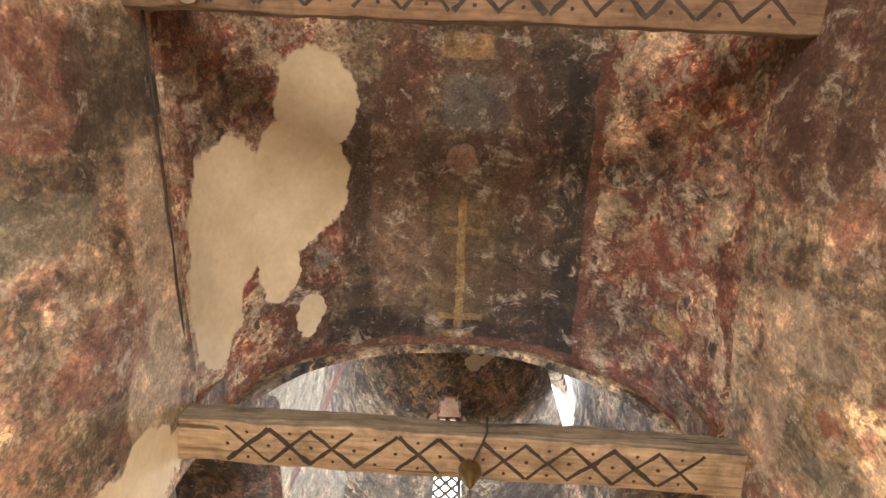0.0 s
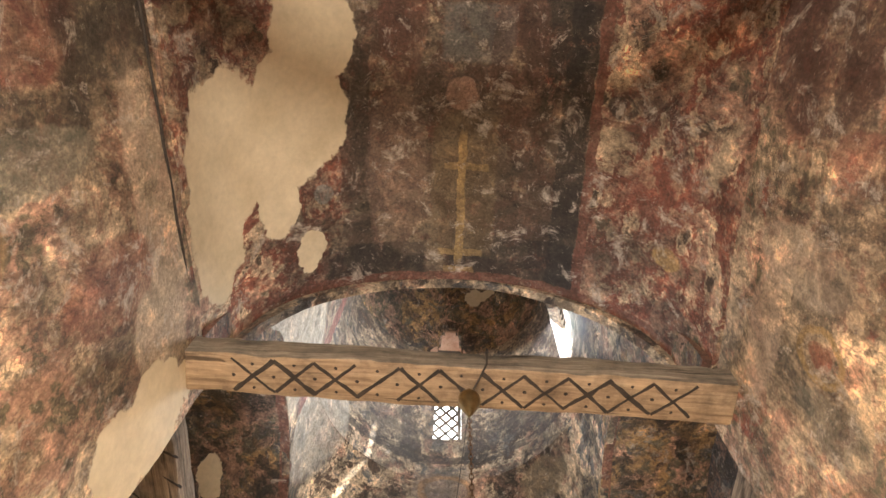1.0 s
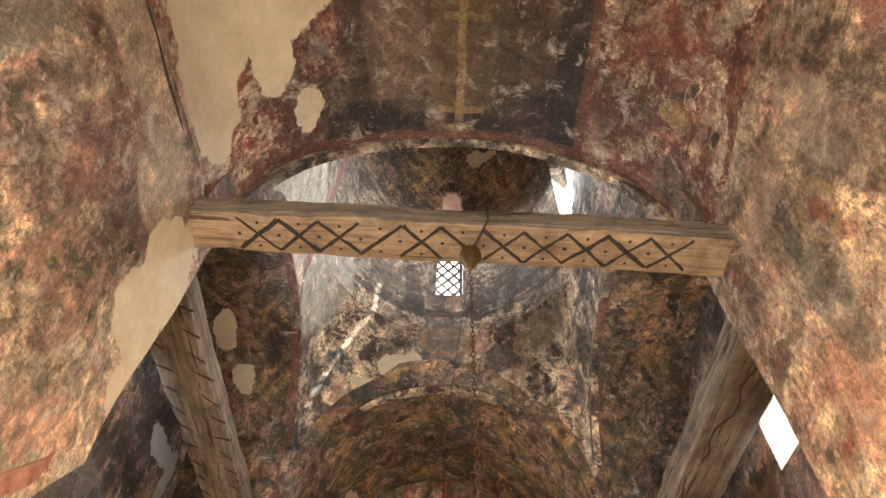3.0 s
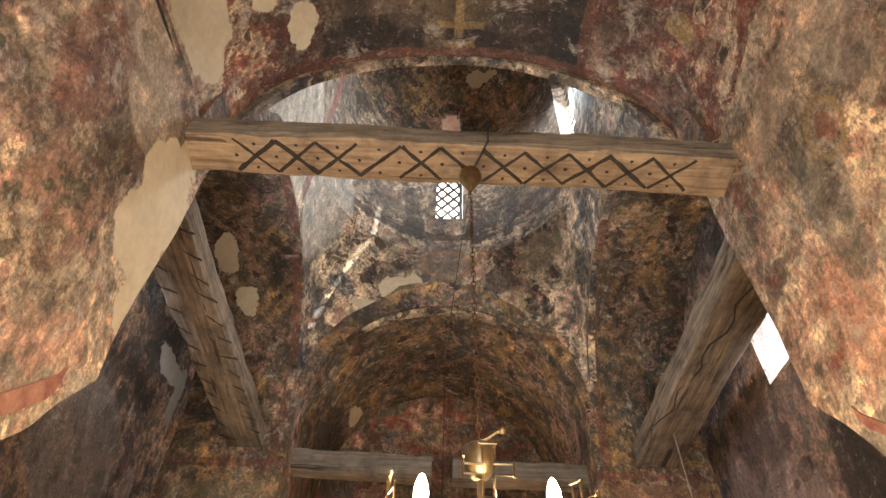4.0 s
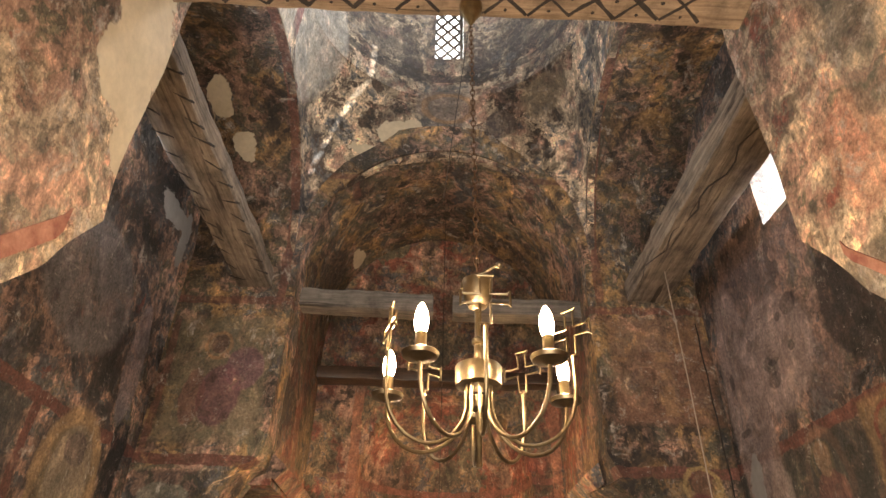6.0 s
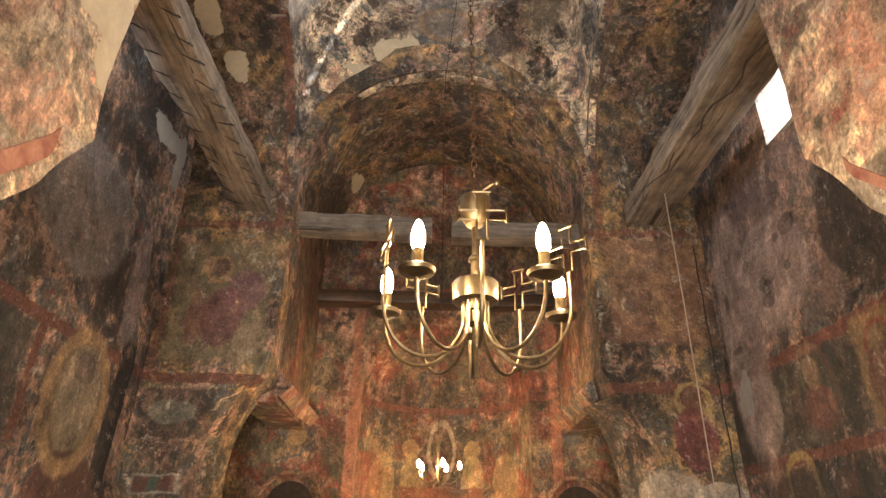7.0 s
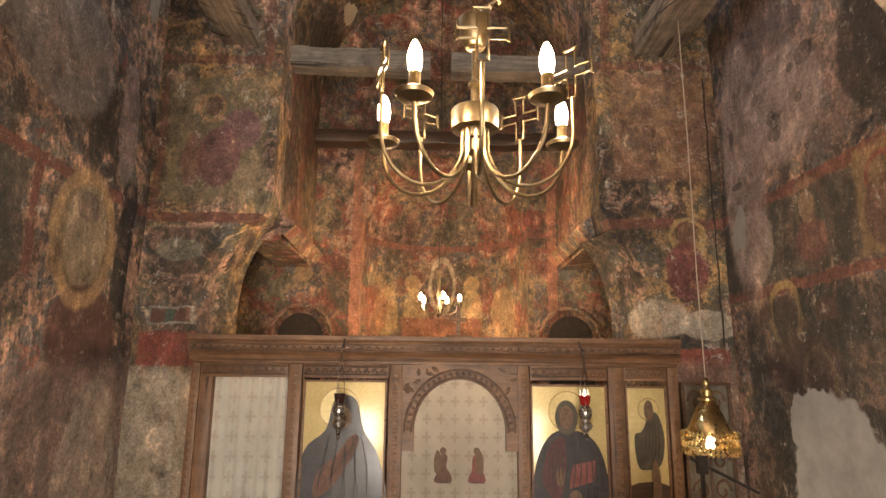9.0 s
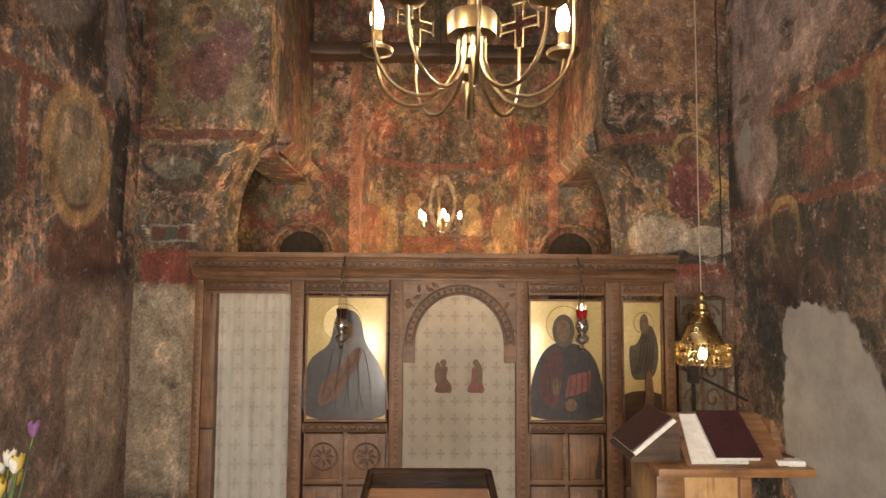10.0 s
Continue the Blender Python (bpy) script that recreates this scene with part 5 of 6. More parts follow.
def icon(x0, x1, z0, z1, label, layout):
    y = YE - 0.085
    ob = thing("icon", ((x0 + x1) / 2, y, z0), label, "icon", "icons of the altar screen")
    w, h = (x1 - x0) / 2, z1 - z0
    box_part("board", (-w, 0.0, 0.0), (w, 0.022, h), M_GOLD_GLOSS, ob, 0.002)
    t = 0.013
    for lo, hi in (((-w - t, -0.012, -t), (-w, 0.02, h + t)), ((w, -0.012, -t), (w + t, 0.02, h + t)), ((-w, -0.012, -t), (w, 0.02, 0)), ((-w, -0.012, h), (w, 0.02, h + t))):
        box_part("frame", lo, hi, M_CARVED, ob, 0.003)
    for k, (nm, mat, pts) in enumerate(layout):
        o = smooth_outline([(x * w, z * h) for x, z in pts])
        picture_shape(nm, o, -0.002 - 0.002 * k, mat, ob)
    return ob


def icon_folds(ob, w, h, rows, depth):
    """Thin brushed strokes from one place on the board to another, bowed a little."""
    for mat, x0, z0, x1, z1, bow in rows:
        pts = []
        for t in lin(0, 1, 8):
            pts.append(((x0 + (x1 - x0) * t + bow * math.sin(math.pi * t)) * w, (z0 + (z1 - z0) * t) * h, 0.0028 * math.sin(math.pi * t) + 0.0006))
        outline = [(x - r, z) for x, z, r in pts] + [(x + r, z) for x, z, r in reversed(pts)]
        picture_shape("fold", outline, depth, mat, ob)


def varnished(name, a, b, scale, metal, rough):
    m = rough_paint(name, a, b, scale, rough, 0.03, metal)
    m.node_tree.nodes["Principled BSDF"].inputs["Coat Weight"].default_value = 0.8
    m.node_tree.nodes["Principled BSDF"].inputs["Coat Roughness"].default_value = 0.16
    return m


M_GOLD_GLOSS = varnished("varnished_gold_ground", (0.55, 0.42, 0.17), (0.68, 0.54, 0.26), 6, 0.25, 0.4)
M_ROBE_GLOSS = varnished("varnished_dark_blue", (0.014, 0.012, 0.014), (0.055, 0.045, 0.046), 16, 0, 0.55)
M_FOLD = rough_paint("grey_fold_line", (0.03, 0.027, 0.028), (0.07, 0.06, 0.058), 20, 0.6, 0.1)
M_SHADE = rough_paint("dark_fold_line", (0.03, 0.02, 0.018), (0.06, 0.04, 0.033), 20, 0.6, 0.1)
M_HALO = rough_paint("incised_gold_line", (0.3, 0.19, 0.06), (0.4, 0.26, 0.1), 10, 0.5, 0.05)
circle = lambda cx, cz, r, k=1.0: [(cx + r * math.cos(2 * math.pi * i / 10), cz + r * k * math.sin(2 * math.pi * i / 10)) for i in range(10)]
first = icon(-0.81, -0.31, 0.83, 1.6, "tall gold-ground icon with a dark veiled shape and a red glow", (
    ("halo", M_HALO, circle(-0.12, 0.79, 0.5, 0.33)), ("halo_field", M_GOLD_GLOSS, circle(-0.12, 0.79, 0.485, 0.32)),
    ("dark_mantle", M_ROBE_GLOSS, [(-0.98, 0.03), (0.96, 0.03), (0.9, 0.4), (0.5, 0.62), (0.32, 0.84), (0.02, 0.9), (-0.28, 0.84), (-0.45, 0.62), (-0.97, 0.45)]),
    ("brown_field", M_SKIN, circle(-0.02, 0.72, 0.2, 0.42)),
    ("rust_field", M_SKIN_RED, [(-0.7, 0.14), (-0.5, 0.12), (-0.1, 0.24), (0.3, 0.46), (0.38, 0.56), (0.2, 0.58), (-0.2, 0.42), (-0.6, 0.3)])))
second = icon(0.62, 1.08, 0.83, 1.585, "tall gold-ground icon with a dark blue shape and a red book", (
    ("halo", M_HALO, circle(-0.05, 0.8, 0.52, 0.32)), ("halo_field", M_GOLD_GLOSS, circle(-0.05, 0.8, 0.5, 0.31)),
    ("dark_mantle", M_ROBE_GLOSS, [(-0.98, 0.03), (0.97, 0.03), (0.95, 0.35), (0.7, 0.55), (0.25, 0.64), (-0.35, 0.64), (-0.75, 0.52), (-0.98, 0.3)]),
    ("hair_field", M_ROBE_BROWN, circle(-0.08, 0.75, 0.31, 0.45)), ("brown_field", M_SKIN, circle(-0.08, 0.75, 0.19, 0.5)),
    ("red_tunic", M_MAROON, [(-0.75, 0.22), (-0.35, 0.1), (-0.15, 0.3), (-0.15, 0.58), (-0.45, 0.56), (-0.7, 0.42)]),
    ("red_book", M_MAROON_BRIGHT, [(-0.05, 0.2), (0.05, 0.2), (0.5, 0.24), (0.62, 0.26), (0.66, 0.4), (0.6, 0.41), (0.15, 0.38), (0.05, 0.36)]),
    ("ochre_field", M_SKIN, circle(-0.3, 0.28, 0.12, 0.6)), ("ochre_field_low", M_SKIN, circle(0.1, 0.13, 0.17, 0.3))))
third = icon(1.22, 1.46, 0.81, 1.58, "narrow gold-ground icon with a bent olive shape", (
    ("ground", M_DARK_WOOD, [(-0.97, 0.01), (0.97, 0.01), (0.97, 0.24), (-0.97, 0.24)]),
    ("halo", M_HALO, circle(0.1, 0.83, 0.55, 0.17)), ("halo_field", M_GOLD_GLOSS, circle(0.1, 0.83, 0.52, 0.16)),
    ("olive_mantle", M_ROBE_BROWN, [(-0.6, 0.4), (-0.2, 0.36), (0.6, 0.4), (0.85, 0.6), (0.6, 0.78), (0.2, 0.8), (-0.3, 0.66), (-0.7, 0.62)]),
    ("brown_field", M_SKIN, circle(0.1, 0.82, 0.24, 0.35)), ("umber_leg_shape", M_SKIN, [(-0.05, 0.08), (0.35, 0.06), (0.55, 0.2), (0.45, 0.4), (0.15, 0.42), (0.1, 0.2)])))
icon_folds(first, 0.25, 0.77, [(M_FOLD, -0.75 + 0.17 * k, 0.06 + 0.02 * (k % 3), -0.38 + 0.1 * k, 0.58 + 0.03 * (k % 2), 0.08 * (-1) ** k) for k in range(9)] + [(M_SHADE, -0.5 + 0.12 * k, 0.16 + 0.05 * k, -0.36 + 0.12 * k, 0.28 + 0.05 * k, 0.03) for k in range(6)], -0.0125)
icon_folds(second, 0.23, 0.755, [(M_FOLD, -0.1 + 0.2 * k, 0.06, 0.1 + 0.12 * k, 0.58, 0.1) for k in range(5)] + [(M_SHADE, -0.6 + 0.1 * k, 0.2, -0.5 + 0.08 * k, 0.54, -0.05) for k in range(5)], -0.021)
icon_folds(third, 0.12, 0.77, [(M_SHADE, -0.4 + 0.2 * k, 0.42, -0.1 + 0.15 * k, 0.74, 0.1) for k in range(5)], -0.0155)
for dx, lab, mat, wing in ((0.06, "small rust patch of cloth sewn on the cream curtain", M_SKIN_RED, -0.03), (0.27, "small maroon patch of cloth sewn on the cream curtain", M_MAROON_BRIGHT, 0.022)):
    patch = thing("sewn_patch", (dx, YE - 0.051, 1.0), lab, "cloth patch", "sewn patches")
    picture_shape("lower_field", smooth_outline([(-0.052, 0.0), (0.05, 0.0), (0.045, 0.05), (0.02, 0.09), (0.028, 0.15), (0.0, 0.17), (-0.025, 0.14), (-0.03, 0.07)]), 0.0, mat, patch)
    picture_shape("side_field", smooth_outline([(wing - 0.02, 0.06), (wing + 0.015, 0.05), (wing + 0.02, 0.14), (wing - 0.005, 0.19), (wing - 0.025, 0.14)]), -0.002, M_SKIN, patch)
    picture_shape("top_field", smooth_outline([(x * 0.02, 0.185 + z * 0.022) for x, z in circle(0, 0, 1)]), -0.004, M_SKIN, patch)
    picture_shape("stroke", [(-0.045, 0.004), (0.05, -0.004), (0.05, -0.008), (-0.045, -0.001)], -0.002, M_FOLD, patch)


# ---- hanging lamps ----
VZ = 1.31


def votive_lamp(x, top, red, label):
    lamp = thing("votive_lamp", (x, YE - 0.28, VZ), label, "hanging lamp", "votive lamps")
    prof = ((0.002, -0.04), (0.01, -0.03), (0.005, -0.015), (0.014, 0.0), (0.006, 0.012), (0.03, 0.035), (0.034, 0.06), (0.016, 0.08), (0.026, 0.095), (0.034, 0.12), (0.03, 0.15), (0.018, 0.17))
    prof = tuple((r * 1.25, z) for r, z in prof)
    part("body", bm_lathe(bmesh.new(), prof, 18), M_SILVER, lamp)
    part("glass_cup", bm_lathe(bmesh.new(), ((0.02, 0.168), (0.03, 0.185), (0.036, 0.225), (0.034, 0.226), (0.027, 0.19), (0.012, 0.18)), 18), M_RED_GLASS if red else M_DARK_GLASS, lamp, "red glass cup" if red else "dark glass cup")
    for k in range(3):
        a = 2.1 * k + 0.4
        part("chain", bm_tube(bmesh.new(), [(0.034 * math.cos(a), 0.034 * math.sin(a), 0.14), (0.02 * math.cos(a), 0.02 * math.sin(a), 0.36), (0, 0, top - VZ)], 0.0018, 5), M_SILVER, lamp)
    part("bracket", bm_tube(bmesh.new(), [(0, 0, top - VZ), (0.0, 0.06, top - VZ + 0.02), (0.0, 0.11, 1.87 - VZ), (0, 0.19, 1.888 - VZ)], 0.005, 6), M_BLACK, lamp)
    if red:
        part("flame", bm_lathe(bmesh.new(), ((0.004, 0.225), (0.008, 0.235), (0.002, 0.262)), 10), M_FLAME, lamp, "tiny white light")
    return lamp


M_SILVER = brass_of("tarnished_silver", (0.62, 0.58, 0.54), 0.2)
M_RED_GLASS = rough_paint("red_glass", (0.25, 0.01, 0.01), (0.35, 0.02, 0.02), 10, 0.1, 0.0)
M_DARK_GLASS = rough_paint("dark_glass", (0.02, 0.01, 0.01), (0.05, 0.02, 0.02), 10, 0.1, 0.0)
M_FLAME = glow_of("small_flame", (1, 0.85, 0.65), 12)
votive_lamp(-0.565, 1.8, False, "silver votive lamp hanging on chains before the icon")
votive_lamp(0.905, 1.8, True, "silver votive lamp with a lit red glass cup")


def brass_lamp():
    x, y = 1.565, 3.6
    lamp = thing("pendant_lamp", (x, y, 1.24), "conical brass lamp with a pierced rim on a long cord", "pendant lamp")
    part("shade", bm_lathe(bmesh.new(), ((0.12, 0.1), (0.122, 0.11), (0.085, 0.19), (0.058, 0.25), (0.036, 0.275), (0.05, 0.285), (0.05, 0.295), (0.03, 0.31), (0.034, 0.34), (0.016, 0.36), (0.022, 0.378), (0.02, 0.39), (0.007, 0.41), (0.004, 0.4), (0.03, 0.25), (0.08, 0.185), (0.112, 0.102)), 28), M_GILT_BRASS, lamp, "polished brass cone")
    ring = [(math.cos(2 * math.pi * k / 36), math.sin(2 * math.pi * k / 36)) for k in range(36)]
    for r, z in ((0.145, 0.0), (0.152, 0.03), (0.152, 0.07), (0.145, 0.1)):
        part("rim_ring", bm_tube(bmesh.new(), [(r * cx, r * cy, z) for cx, cy in ring + ring[:1]], 0.005, 6), M_GILT_BRASS, lamp)
    bm = bmesh.new()
    for k, (cx, cy) in enumerate(ring):
        for z in (-0.008, 0.108):
            bmesh.ops.create_icosphere(bm, subdivisions=1, radius=0.009, matrix=Matrix.Translation((0.147 * cx, 0.147 * cy, z)))
        bm_tube(bm, [(0.15 * cx, 0.15 * cy, 0.0), (0.152 * math.cos(2 * math.pi * (k + 1) / 36), 0.152 * math.sin(2 * math.pi * (k + 1) / 36), 0.1)], 0.004, 5)
        bm_tube(bm, [(0.15 * cx, 0.15 * cy, 0.1), (0.152 * math.cos(2 * math.pi * (k + 1) / 36), 0.152 * math.sin(2 * math.pi * (k + 1) / 36), 0.0)], 0.004, 5)
    part("pierced_rim", bm, M_GILT_BRASS, lamp, "pierced brass rim with beads")
    part("bulb", bm_lathe(bmesh.new(), ((0.01, 0.09), (0.022, 0.07), (0.026, 0.045), (0.018, 0.02), (0.004, 0.012)), 14), M_LAMP_BULB, lamp, "glowing bulb inside")
    part("cord", bm_tube(bmesh.new(), [(0, 0, 0.4), (-0.004, 0, 1.0), (0.004, 0, 1.9), (0.0, 0, 2.71)], 0.004, 6), M_CORD, lamp, "pale cord")
    return lamp


M_GILT_BRASS = brass_of("polished_gilt_brass", (0.62, 0.44, 0.2), 0.22)
M_LAMP_BULB = glow_of("warm_lamp_bulb", (1, 0.75, 0.42), 30)
M_CORD = rough_paint("pale_cord", (0.35, 0.27, 0.2), (0.5, 0.4, 0.3), 30, 0.8, 0.1)
brass_lamp()
tagged(mesh_ob("wall_cable", bm_tube(bmesh.new(), [(1.9 + 0.004 * math.sin(k * 1.9), YE - 0.03, 3.75 - 0.1 * k) for k in range(20)], 0.005, 6), M_BLACK), "black cable down the corner of the east wall", "cable")

# ---- things on the floor ----
relief = thing("carved_panel", (1.745, YE - 0.04, 0.86), "grey carved wooden panel with scrolling leaves", "carved panel")
box_part("board", (-0.14, 0.0, 0.0), (0.14, 0.03, 0.74), M_GREY_CARVED, relief, 0.004)
for s0 in (-1, 1):
    for k in range(4):
        zc = 0.1 + 0.18 * k
        pts = [(s0 * (0.065 + 0.055 * (1 - t / 9) * math.cos(t)), -0.004, zc + 0.075 * (1 - t / 9) * math.sin(t)) for t in lin(0, 7, 18)]
        part("scroll", bm_tube(bmesh.new(), pts, 0.009, 6), M_CARVED_DARK, relief)
part("stalk", bm_tube(bmesh.new(), [(0, -0.003, 0.02), (0, -0.003, 0.72)], 0.01, 6), M_CARVED_DARK, relief)
for lo, hi in (((-0.16, -0.015, -0.02), (-0.14, 0.03, 0.76)), ((0.14, -0.015, -0.02), (0.16, 0.03, 0.76)), ((-0.14, -0.015, -0.02), (0.14, 0.03, 0.0)), ((-0.14, -0.015, 0.74), (0.14, 0.03, 0.76))):
    box_part("frame", lo, hi, M_CARVED_DARK, relief)
box_part("foot", (-0.12, -0.01, -0.86), (0.12, 0.03, -0.02), M_CARVED_DARK, relief)


SHELF = 1.026
rest_at = lambda a: SHELF + 0.004 + 0.75 * (a + 0.19)


def lectern():
    ob = thing("lectern", (1.1, 2.45, 0), "wooden lectern with a tent-shaped book rest", "lectern")
    box_part("body", (-0.27, -0.16, 0.0), (0.03, 0.2, SHELF - 0.031), M_LIGHT_WOOD, ob, 0.006, "pale wooden body")
    for x0, x1 in ((-0.3, -0.2), (0.0, 0.04)):
        box_part("stile", (x0, -0.185, 0.0), (x1, -0.161, SHELF - 0.031), M_HONEY, ob, 0.004)
    box_part("shelf", (-0.305, -0.22, SHELF - 0.03), (0.255, 0.3, SHELF), M_HONEY, ob, 0.006)
    bm = bm_plate(bmesh.new(), [(-0.2, SHELF), (-0.19, SHELF + 0.004), (0.0, SHELF + 0.15), (0.03, SHELF + 0.15), (0.2, SHELF)], 0.36, lambda a, z: (-0.19, a, z), (1, 0, 0))
    part("front_rest", bm, M_CARVED, ob, "steep sloping book rest", smooth=False)
    bm = bm_plate(bmesh.new(), [(-0.192, SHELF), (-0.192, SHELF + 0.15), (-0.205, SHELF + 0.15), (-0.375, SHELF + 0.012), (-0.37, SHELF)], 0.27, lambda x, z: (x, -0.13, z), (0, 1, 0))
    part("side_rest", bm, M_DARK_WOOD, ob, "dark sloping side board", smooth=False)
    bm = bm_plate(bmesh.new(), [(0.172, SHELF), (0.172, SHELF + 0.14), (0.185, SHELF + 0.14), (0.235, SHELF)], 0.24, lambda x, z: (x, -0.08, z), (0, 1, 0))
    part("side_rest", bm, M_CARVED, ob, smooth=False)
    return ob


def slab_on(name, x0, x1, lift, a0, a1, thick, material, parent, skew=0.0):
    """A flat block lying on the lectern's slope, between two places along the slope."""
    bm = bmesh.new()
    low = [(x0 + skew, a0), (x1 + skew, a0), (x1, a1), (x0, a1)]
    bot = [bm.verts.new((x, a - lift * 0.6, rest_at(a) + lift * 0.8)) for x, a in low]
    top = [bm.verts.new((x, a - (lift + thick) * 0.6, rest_at(a) + (lift + thick) * 0.8)) for x, a in low]
    bm.faces.new(bot[::-1])
    bm.faces.new(top)
    for k in range(4):
        bm.faces.new((bot[k], bot[(k + 1) % 4], top[(k + 1) % 4], top[k]))
    return part(name, bm, material, parent, smooth=False)


M_LIGHT_WOOD = old_wood("pale_pine", (0.36, 0.2, 0.08), (0.48, 0.29, 0.13), (0.56, 0.36, 0.18), "Z", 0.5, 0.1)
M_HONEY = old_wood("honey_wood", (0.16, 0.075, 0.03), (0.26, 0.13, 0.055), (0.34, 0.18, 0.085), "X", 0.4, 0.15)
M_PAPER = rough_paint("white_paper", (0.62, 0.6, 0.57), (0.74, 0.72, 0.69), 8, 0.8, 0.1)
M_COVER = rough_paint("maroon_book_cloth", (0.03, 0.008, 0.01), (0.055, 0.015, 0.018), 20, 0.45, 0.2)
M_GILT_DULL = brass_of("dull_gilt", (0.12, 0.07, 0.05), 0.5)
lect = lectern()
book = thing("open_papers", (1.1, 2.45, 0), "stack of white printed sheets on the lectern", "papers")
slab_on("sheet", -0.145, 0.06, 0.0, -0.185, -0.005, 0.008, M_PAPER, book, -0.03)
side = thing("open_book", (1.1, 2.45, 0), "open dark book leaning on the side of the lectern", "book")
slant = lambda x, d: (x - 0.63 * d, SHELF + 0.15 - 0.81 * (-0.205 - x) + 0.77 * d)
for nm, d0, d1, mat, y0 in (("page_block", 0.003, 0.018, M_PAPER, -0.15), ("cover", 0.0185, 0.024, M_COVER, -0.14)):
    part(nm, bm_plate(bmesh.new(), [slant(-0.21, d0), slant(-0.21, d1), slant(-0.36, d1), slant(-0.36, d0)], 0.25, lambda x, z: (x, y0, z), (0, 1, 0)), mat, side, smooth=False)
mb = thing("book", (1.1, 2.45, 0), "closed maroon book with dull gilt lines", "book")
slab_on("page_block", -0.088, 0.072, 0.009, -0.178, -0.012, 0.02, M_PAPER, mb)
slab_on("cover", -0.092, 0.076, 0.0295, -0.182, -0.008, 0.005, M_COVER, mb)
for k, w in enumerate((0.035, 0.03, 0.02)):
    slab_on("gilt_line", -w, w, 0.0347, -0.05 - 0.016 * k, -0.046 - 0.016 * k, 0.0006, M_GILT_DULL, mb)
card = thing("small_card", (1.285, 2.36, SHELF), "small white booklet with a coloured picture on the shelf", "booklet")
box_part("pages", (-0.05, -0.1, 0.0), (0.05, 0.06, 0.02), M_PAPER, card)
box_part("picture", (-0.02, -0.06, 0.02), (0.035, 0.02, 0.022), M_SKIN_RED, card)

stand = thing("icon_stand", (-0.01, 2.3, 0), "dark wooden icon stand with a sloping framed top", "icon stand")
for x in (-0.2, 0.17):
    box_part("leg", (x, -0.02, 0.0), (x + 0.035, 0.02, 0.94), M_DARK_WOOD, stand)
slope = lambda x, t: (x, -0.25 + 0.9 * t, 0.86 + 0.42 * t)
part("sloping_board", bm_plate(bmesh.new(), [(-0.22, 0.0), (0.22, 0.0), (0.205, 0.22), (-0.205, 0.22)], 0.03, slope, (0, 0.4, -0.9)), M_HONEY, stand, smooth=False)
part("top_frame", bm_plate(bmesh.new(), [(-0.207, 0.222), (0.207, 0.222), (0.2, 0.3), (-0.2, 0.3)], 0.034, slope, (0, 0.4, -0.9)), M_DARK_GLOSS, stand, "wide dark glossy frame", smooth=False)
part("top_rail", bm_tube(bmesh.new(), [(-0.21, 0.03, 0.985), (0.21, 0.03, 0.985)], 0.014, 8), M_DARK_GLOSS, stand, "glossy dark top rail")
for s0 in (-1, 1):
    part("side_rail", bm_tube(bmesh.new(), [(s0 * 0.235, -0.25, 0.87), (s0 * 0.215, 0.03, 0.985)], 0.014, 8), M_DARK_GLOSS, stand)

mic = thing("microphone_stand", (1.4, 3.35, 0), "black microphone stand with a boom", "microphone stand")
part("pole", bm_tube(bmesh.new(), [(0, 0, 0.02), (0, 0, 1.22)], 0.012, 8), M_BLACK, mic)
part("clamp", bm_box(bmesh.new(), (-0.025, -0.025, 1.16), (0.025, 0.025, 1.25), 0.006), M_BLACK, mic)
part("boom", bm_tube(bmesh.new(), [(-0.06, 0, 1.24), (0.28, -0.02, 1.07)], 0.008, 8), M_BLACK, mic)
part("base", bm_lathe(bmesh.new(), ((0.13, 0.0), (0.13, 0.015), (0.02, 0.03)), 20), M_BLACK, mic)


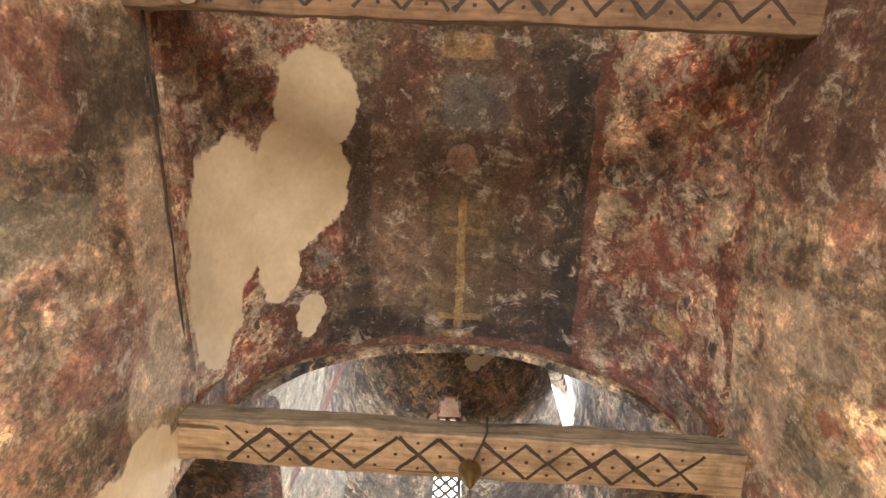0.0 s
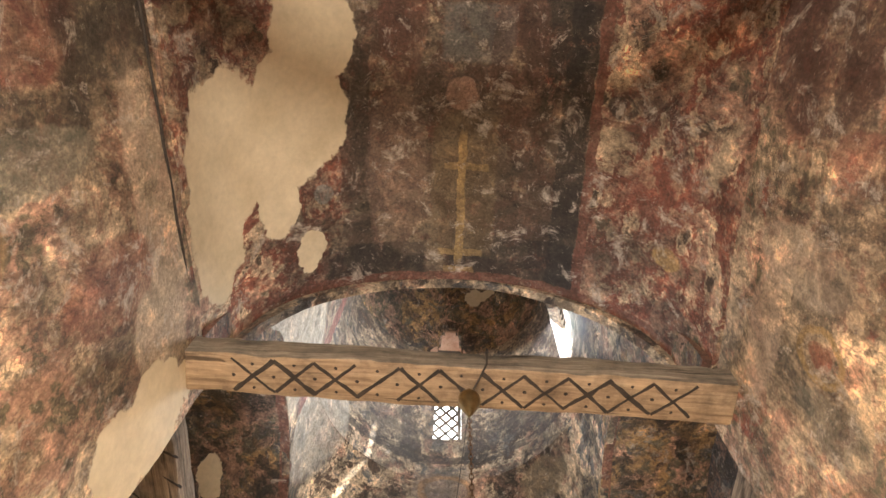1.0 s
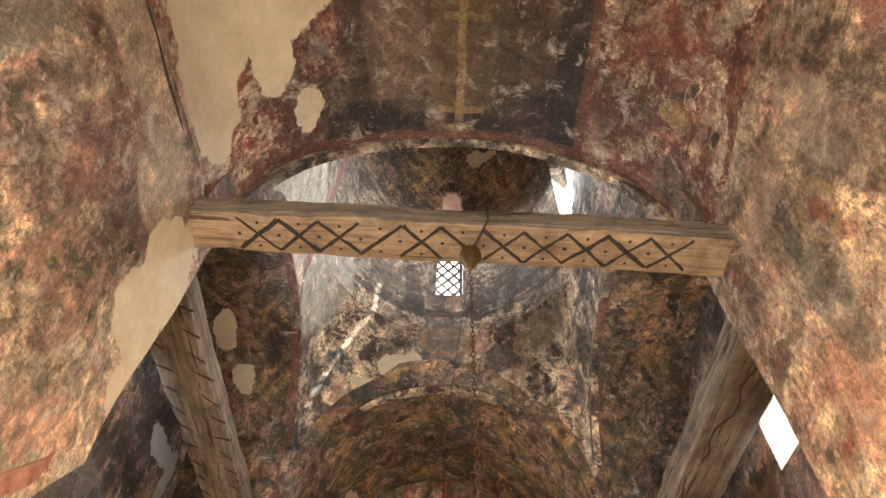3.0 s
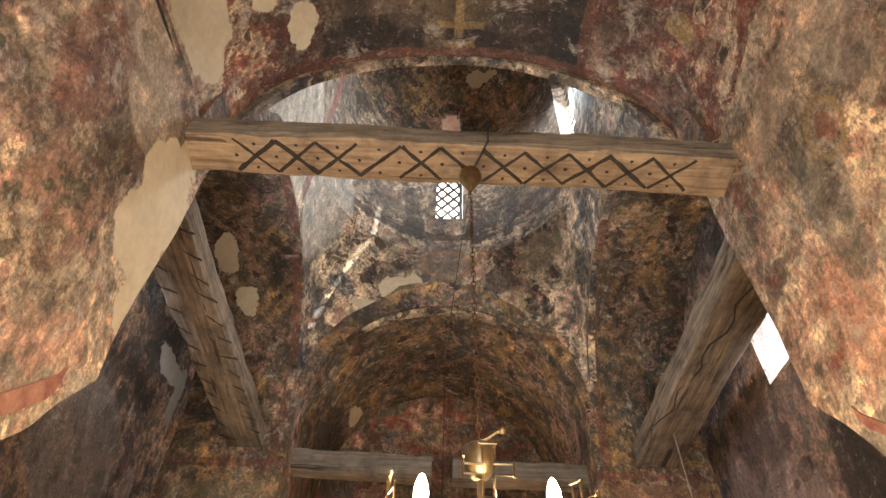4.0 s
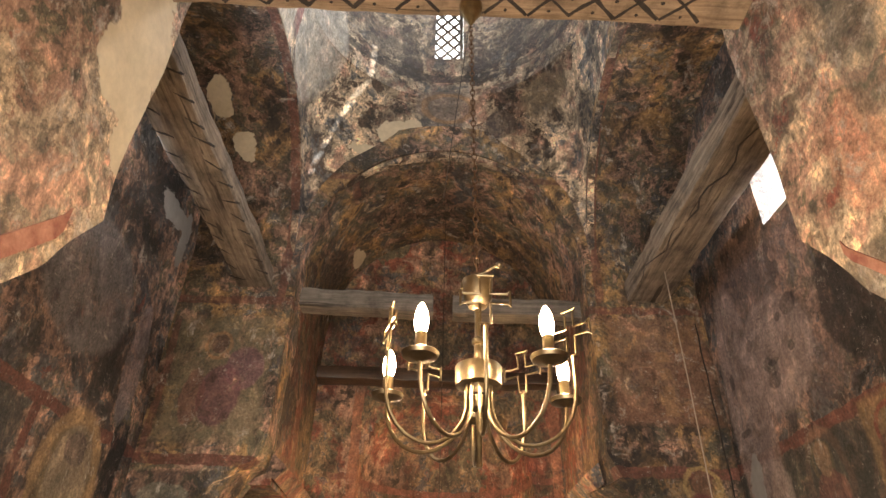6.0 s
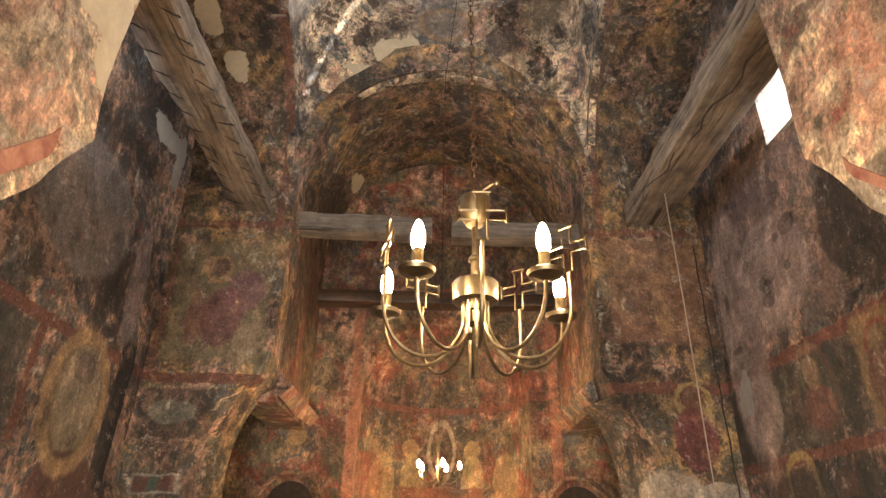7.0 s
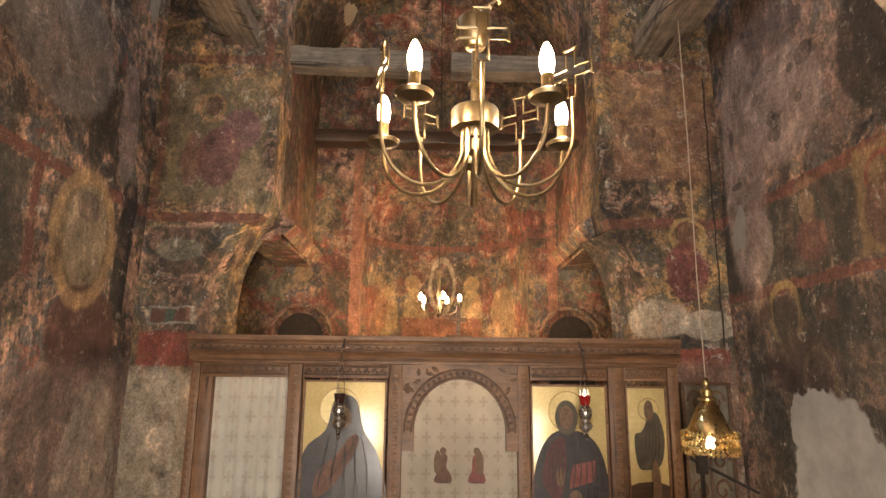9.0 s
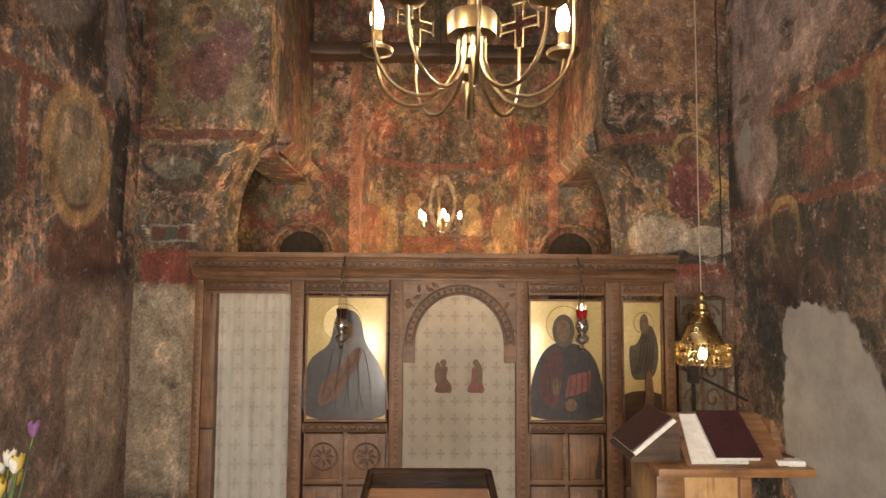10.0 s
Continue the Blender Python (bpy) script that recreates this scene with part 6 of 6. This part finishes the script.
def flowers():
    fl = thing("flower_vase", (-1.43, 2.12, 0.04), "vase of tulips with white, purple and yellow blooms", "flowers")
    part("vase", bm_lathe(bmesh.new(), ((0.05, 0.0), (0.075, 0.1), (0.085, 0.3), (0.06, 0.5), (0.045, 0.62), (0.06, 0.72)), 18), M_VASE, fl)
    rng = random.Random(4)
    for k in range(16):
        a, r = rng.uniform(0, 6.28), rng.uniform(0.02, 0.13)
        top = Vector((r * math.cos(a), r * math.sin(a), rng.uniform(0.9, 1.06)))
        if k == 0:
            top = Vector((0.1, 0.02, 1.12))
        part("stalk", bm_tube(bmesh.new(), [(0, 0, 0.6), (top.x * 0.5, top.y * 0.5, 0.8), tuple(top)], 0.004, 5), M_LEAF, fl)
        bm = bmesh.new()
        for p in range(6):
            m = Matrix.Translation(top) @ Matrix.Rotation(p * 1.047 + a, 4, "Z") @ Matrix.Translation((0.011, 0, 0.018)) @ Matrix.Rotation(0.25, 4, "Y") @ Matrix.Diagonal((0.006, 0.014, 0.028, 1))
            bmesh.ops.create_icosphere(bm, subdivisions=1, radius=1, matrix=m)
        part("bloom", bm, (M_PURPLE, M_WHITE_BLOOM, M_YELLOW)[0 if k == 0 else 1 + k % 2], fl)
    for k in range(14):
        a = rng.uniform(0, 6.28)
        d = Vector((math.cos(a), math.sin(a), 0))
        tip = d * rng.uniform(0.1, 0.18) + Vector((0, 0, rng.uniform(0.78, 1.0)))
        side = d.cross(Vector((0, 0, 1))) * 0.012
        bm = bmesh.new()
        mid = d * 0.06 + Vector((0, 0, 0.82))
        vs = [bm.verts.new(q) for q in (Vector((0, 0, 0.65)) - side * 0.4, Vector((0, 0, 0.65)) + side * 0.4, mid + side, tip, mid - side)]
        bm.faces.new(vs)
        bmesh.ops.solidify(bm, geom=bm.faces[:], thickness=0.002)
        part("leaf", bm, M_LEAF, fl)
    return fl


M_VASE = rough_paint("glazed_vase", (0.2, 0.18, 0.15), (0.3, 0.27, 0.22), 8, 0.3, 0.1)
M_LEAF = rough_paint("leaf_green", (0.05, 0.09, 0.03), (0.1, 0.15, 0.05), 20, 0.6, 0.1)
M_PURPLE = rough_paint("purple_petal", (0.16, 0.06, 0.18), (0.25, 0.12, 0.28), 30, 0.6, 0.1)
M_WHITE_BLOOM = rough_paint("white_petal", (0.6, 0.58, 0.52), (0.7, 0.68, 0.62), 30, 0.6, 0.1)
M_YELLOW = rough_paint("yellow_petal", (0.5, 0.36, 0.06), (0.6, 0.45, 0.1), 30, 0.6, 0.1)
flowers()
st2 = thing("picture_frame_stand", (-1.84, 2.42, 0), "dark wooden frame standing by the north wall", "icon stand")
box_part("upright", (-0.03, 0.02, 0.0), (0.0, 0.06, 1.36), M_HONEY, st2)
box_part("upright", (-0.03, -0.5, 0.0), (0.0, -0.46, 1.36), M_HONEY, st2)
box_part("top_bar", (-0.04, -0.53, 1.36), (0.012, 0.1, 1.395), M_HONEY, st2)
box_part("board", (-0.025, -0.46, 0.7), (-0.012, 0.02, 1.36), M_DARK_WOOD, st2)

# niches in the sanctuary's back wall, their inner shade drawn as black plates, and painted red edges of the west piers
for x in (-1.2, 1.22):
    n = thing("wall_niche", (x, YB - 0.012, 1.0), "arched niche in the sanctuary wall, its inner shade a flat black plate", "niche", "", "structure")
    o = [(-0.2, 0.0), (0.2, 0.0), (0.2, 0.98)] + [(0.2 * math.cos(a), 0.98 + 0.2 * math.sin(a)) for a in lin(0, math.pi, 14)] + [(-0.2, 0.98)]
    part("shade_plate", bm_plate(bmesh.new(), o, 0.02, lambda a, z: (a, 0, z), (0, 1, 0)), M_BLACK, n, smooth=False)
    part("painted_rim", bm_tube(bmesh.new(), [(0.27 * math.cos(a), 0.0, 0.98 + 0.27 * math.sin(a)) for a in lin(-0.2, math.pi + 0.2, 20)], 0.02, 6), M_SANCT, n)

knob = thing("ceramic_knob", (-1.0, -0.3, 3.99), "small white ceramic fitting under the beam", "light fitting")
part("body", bm_lathe(bmesh.new(), ((0.02, 0.012), (0.036, 0.005), (0.042, -0.012), (0.034, -0.03), (0.012, -0.042)), 18), M_PAPER, knob)
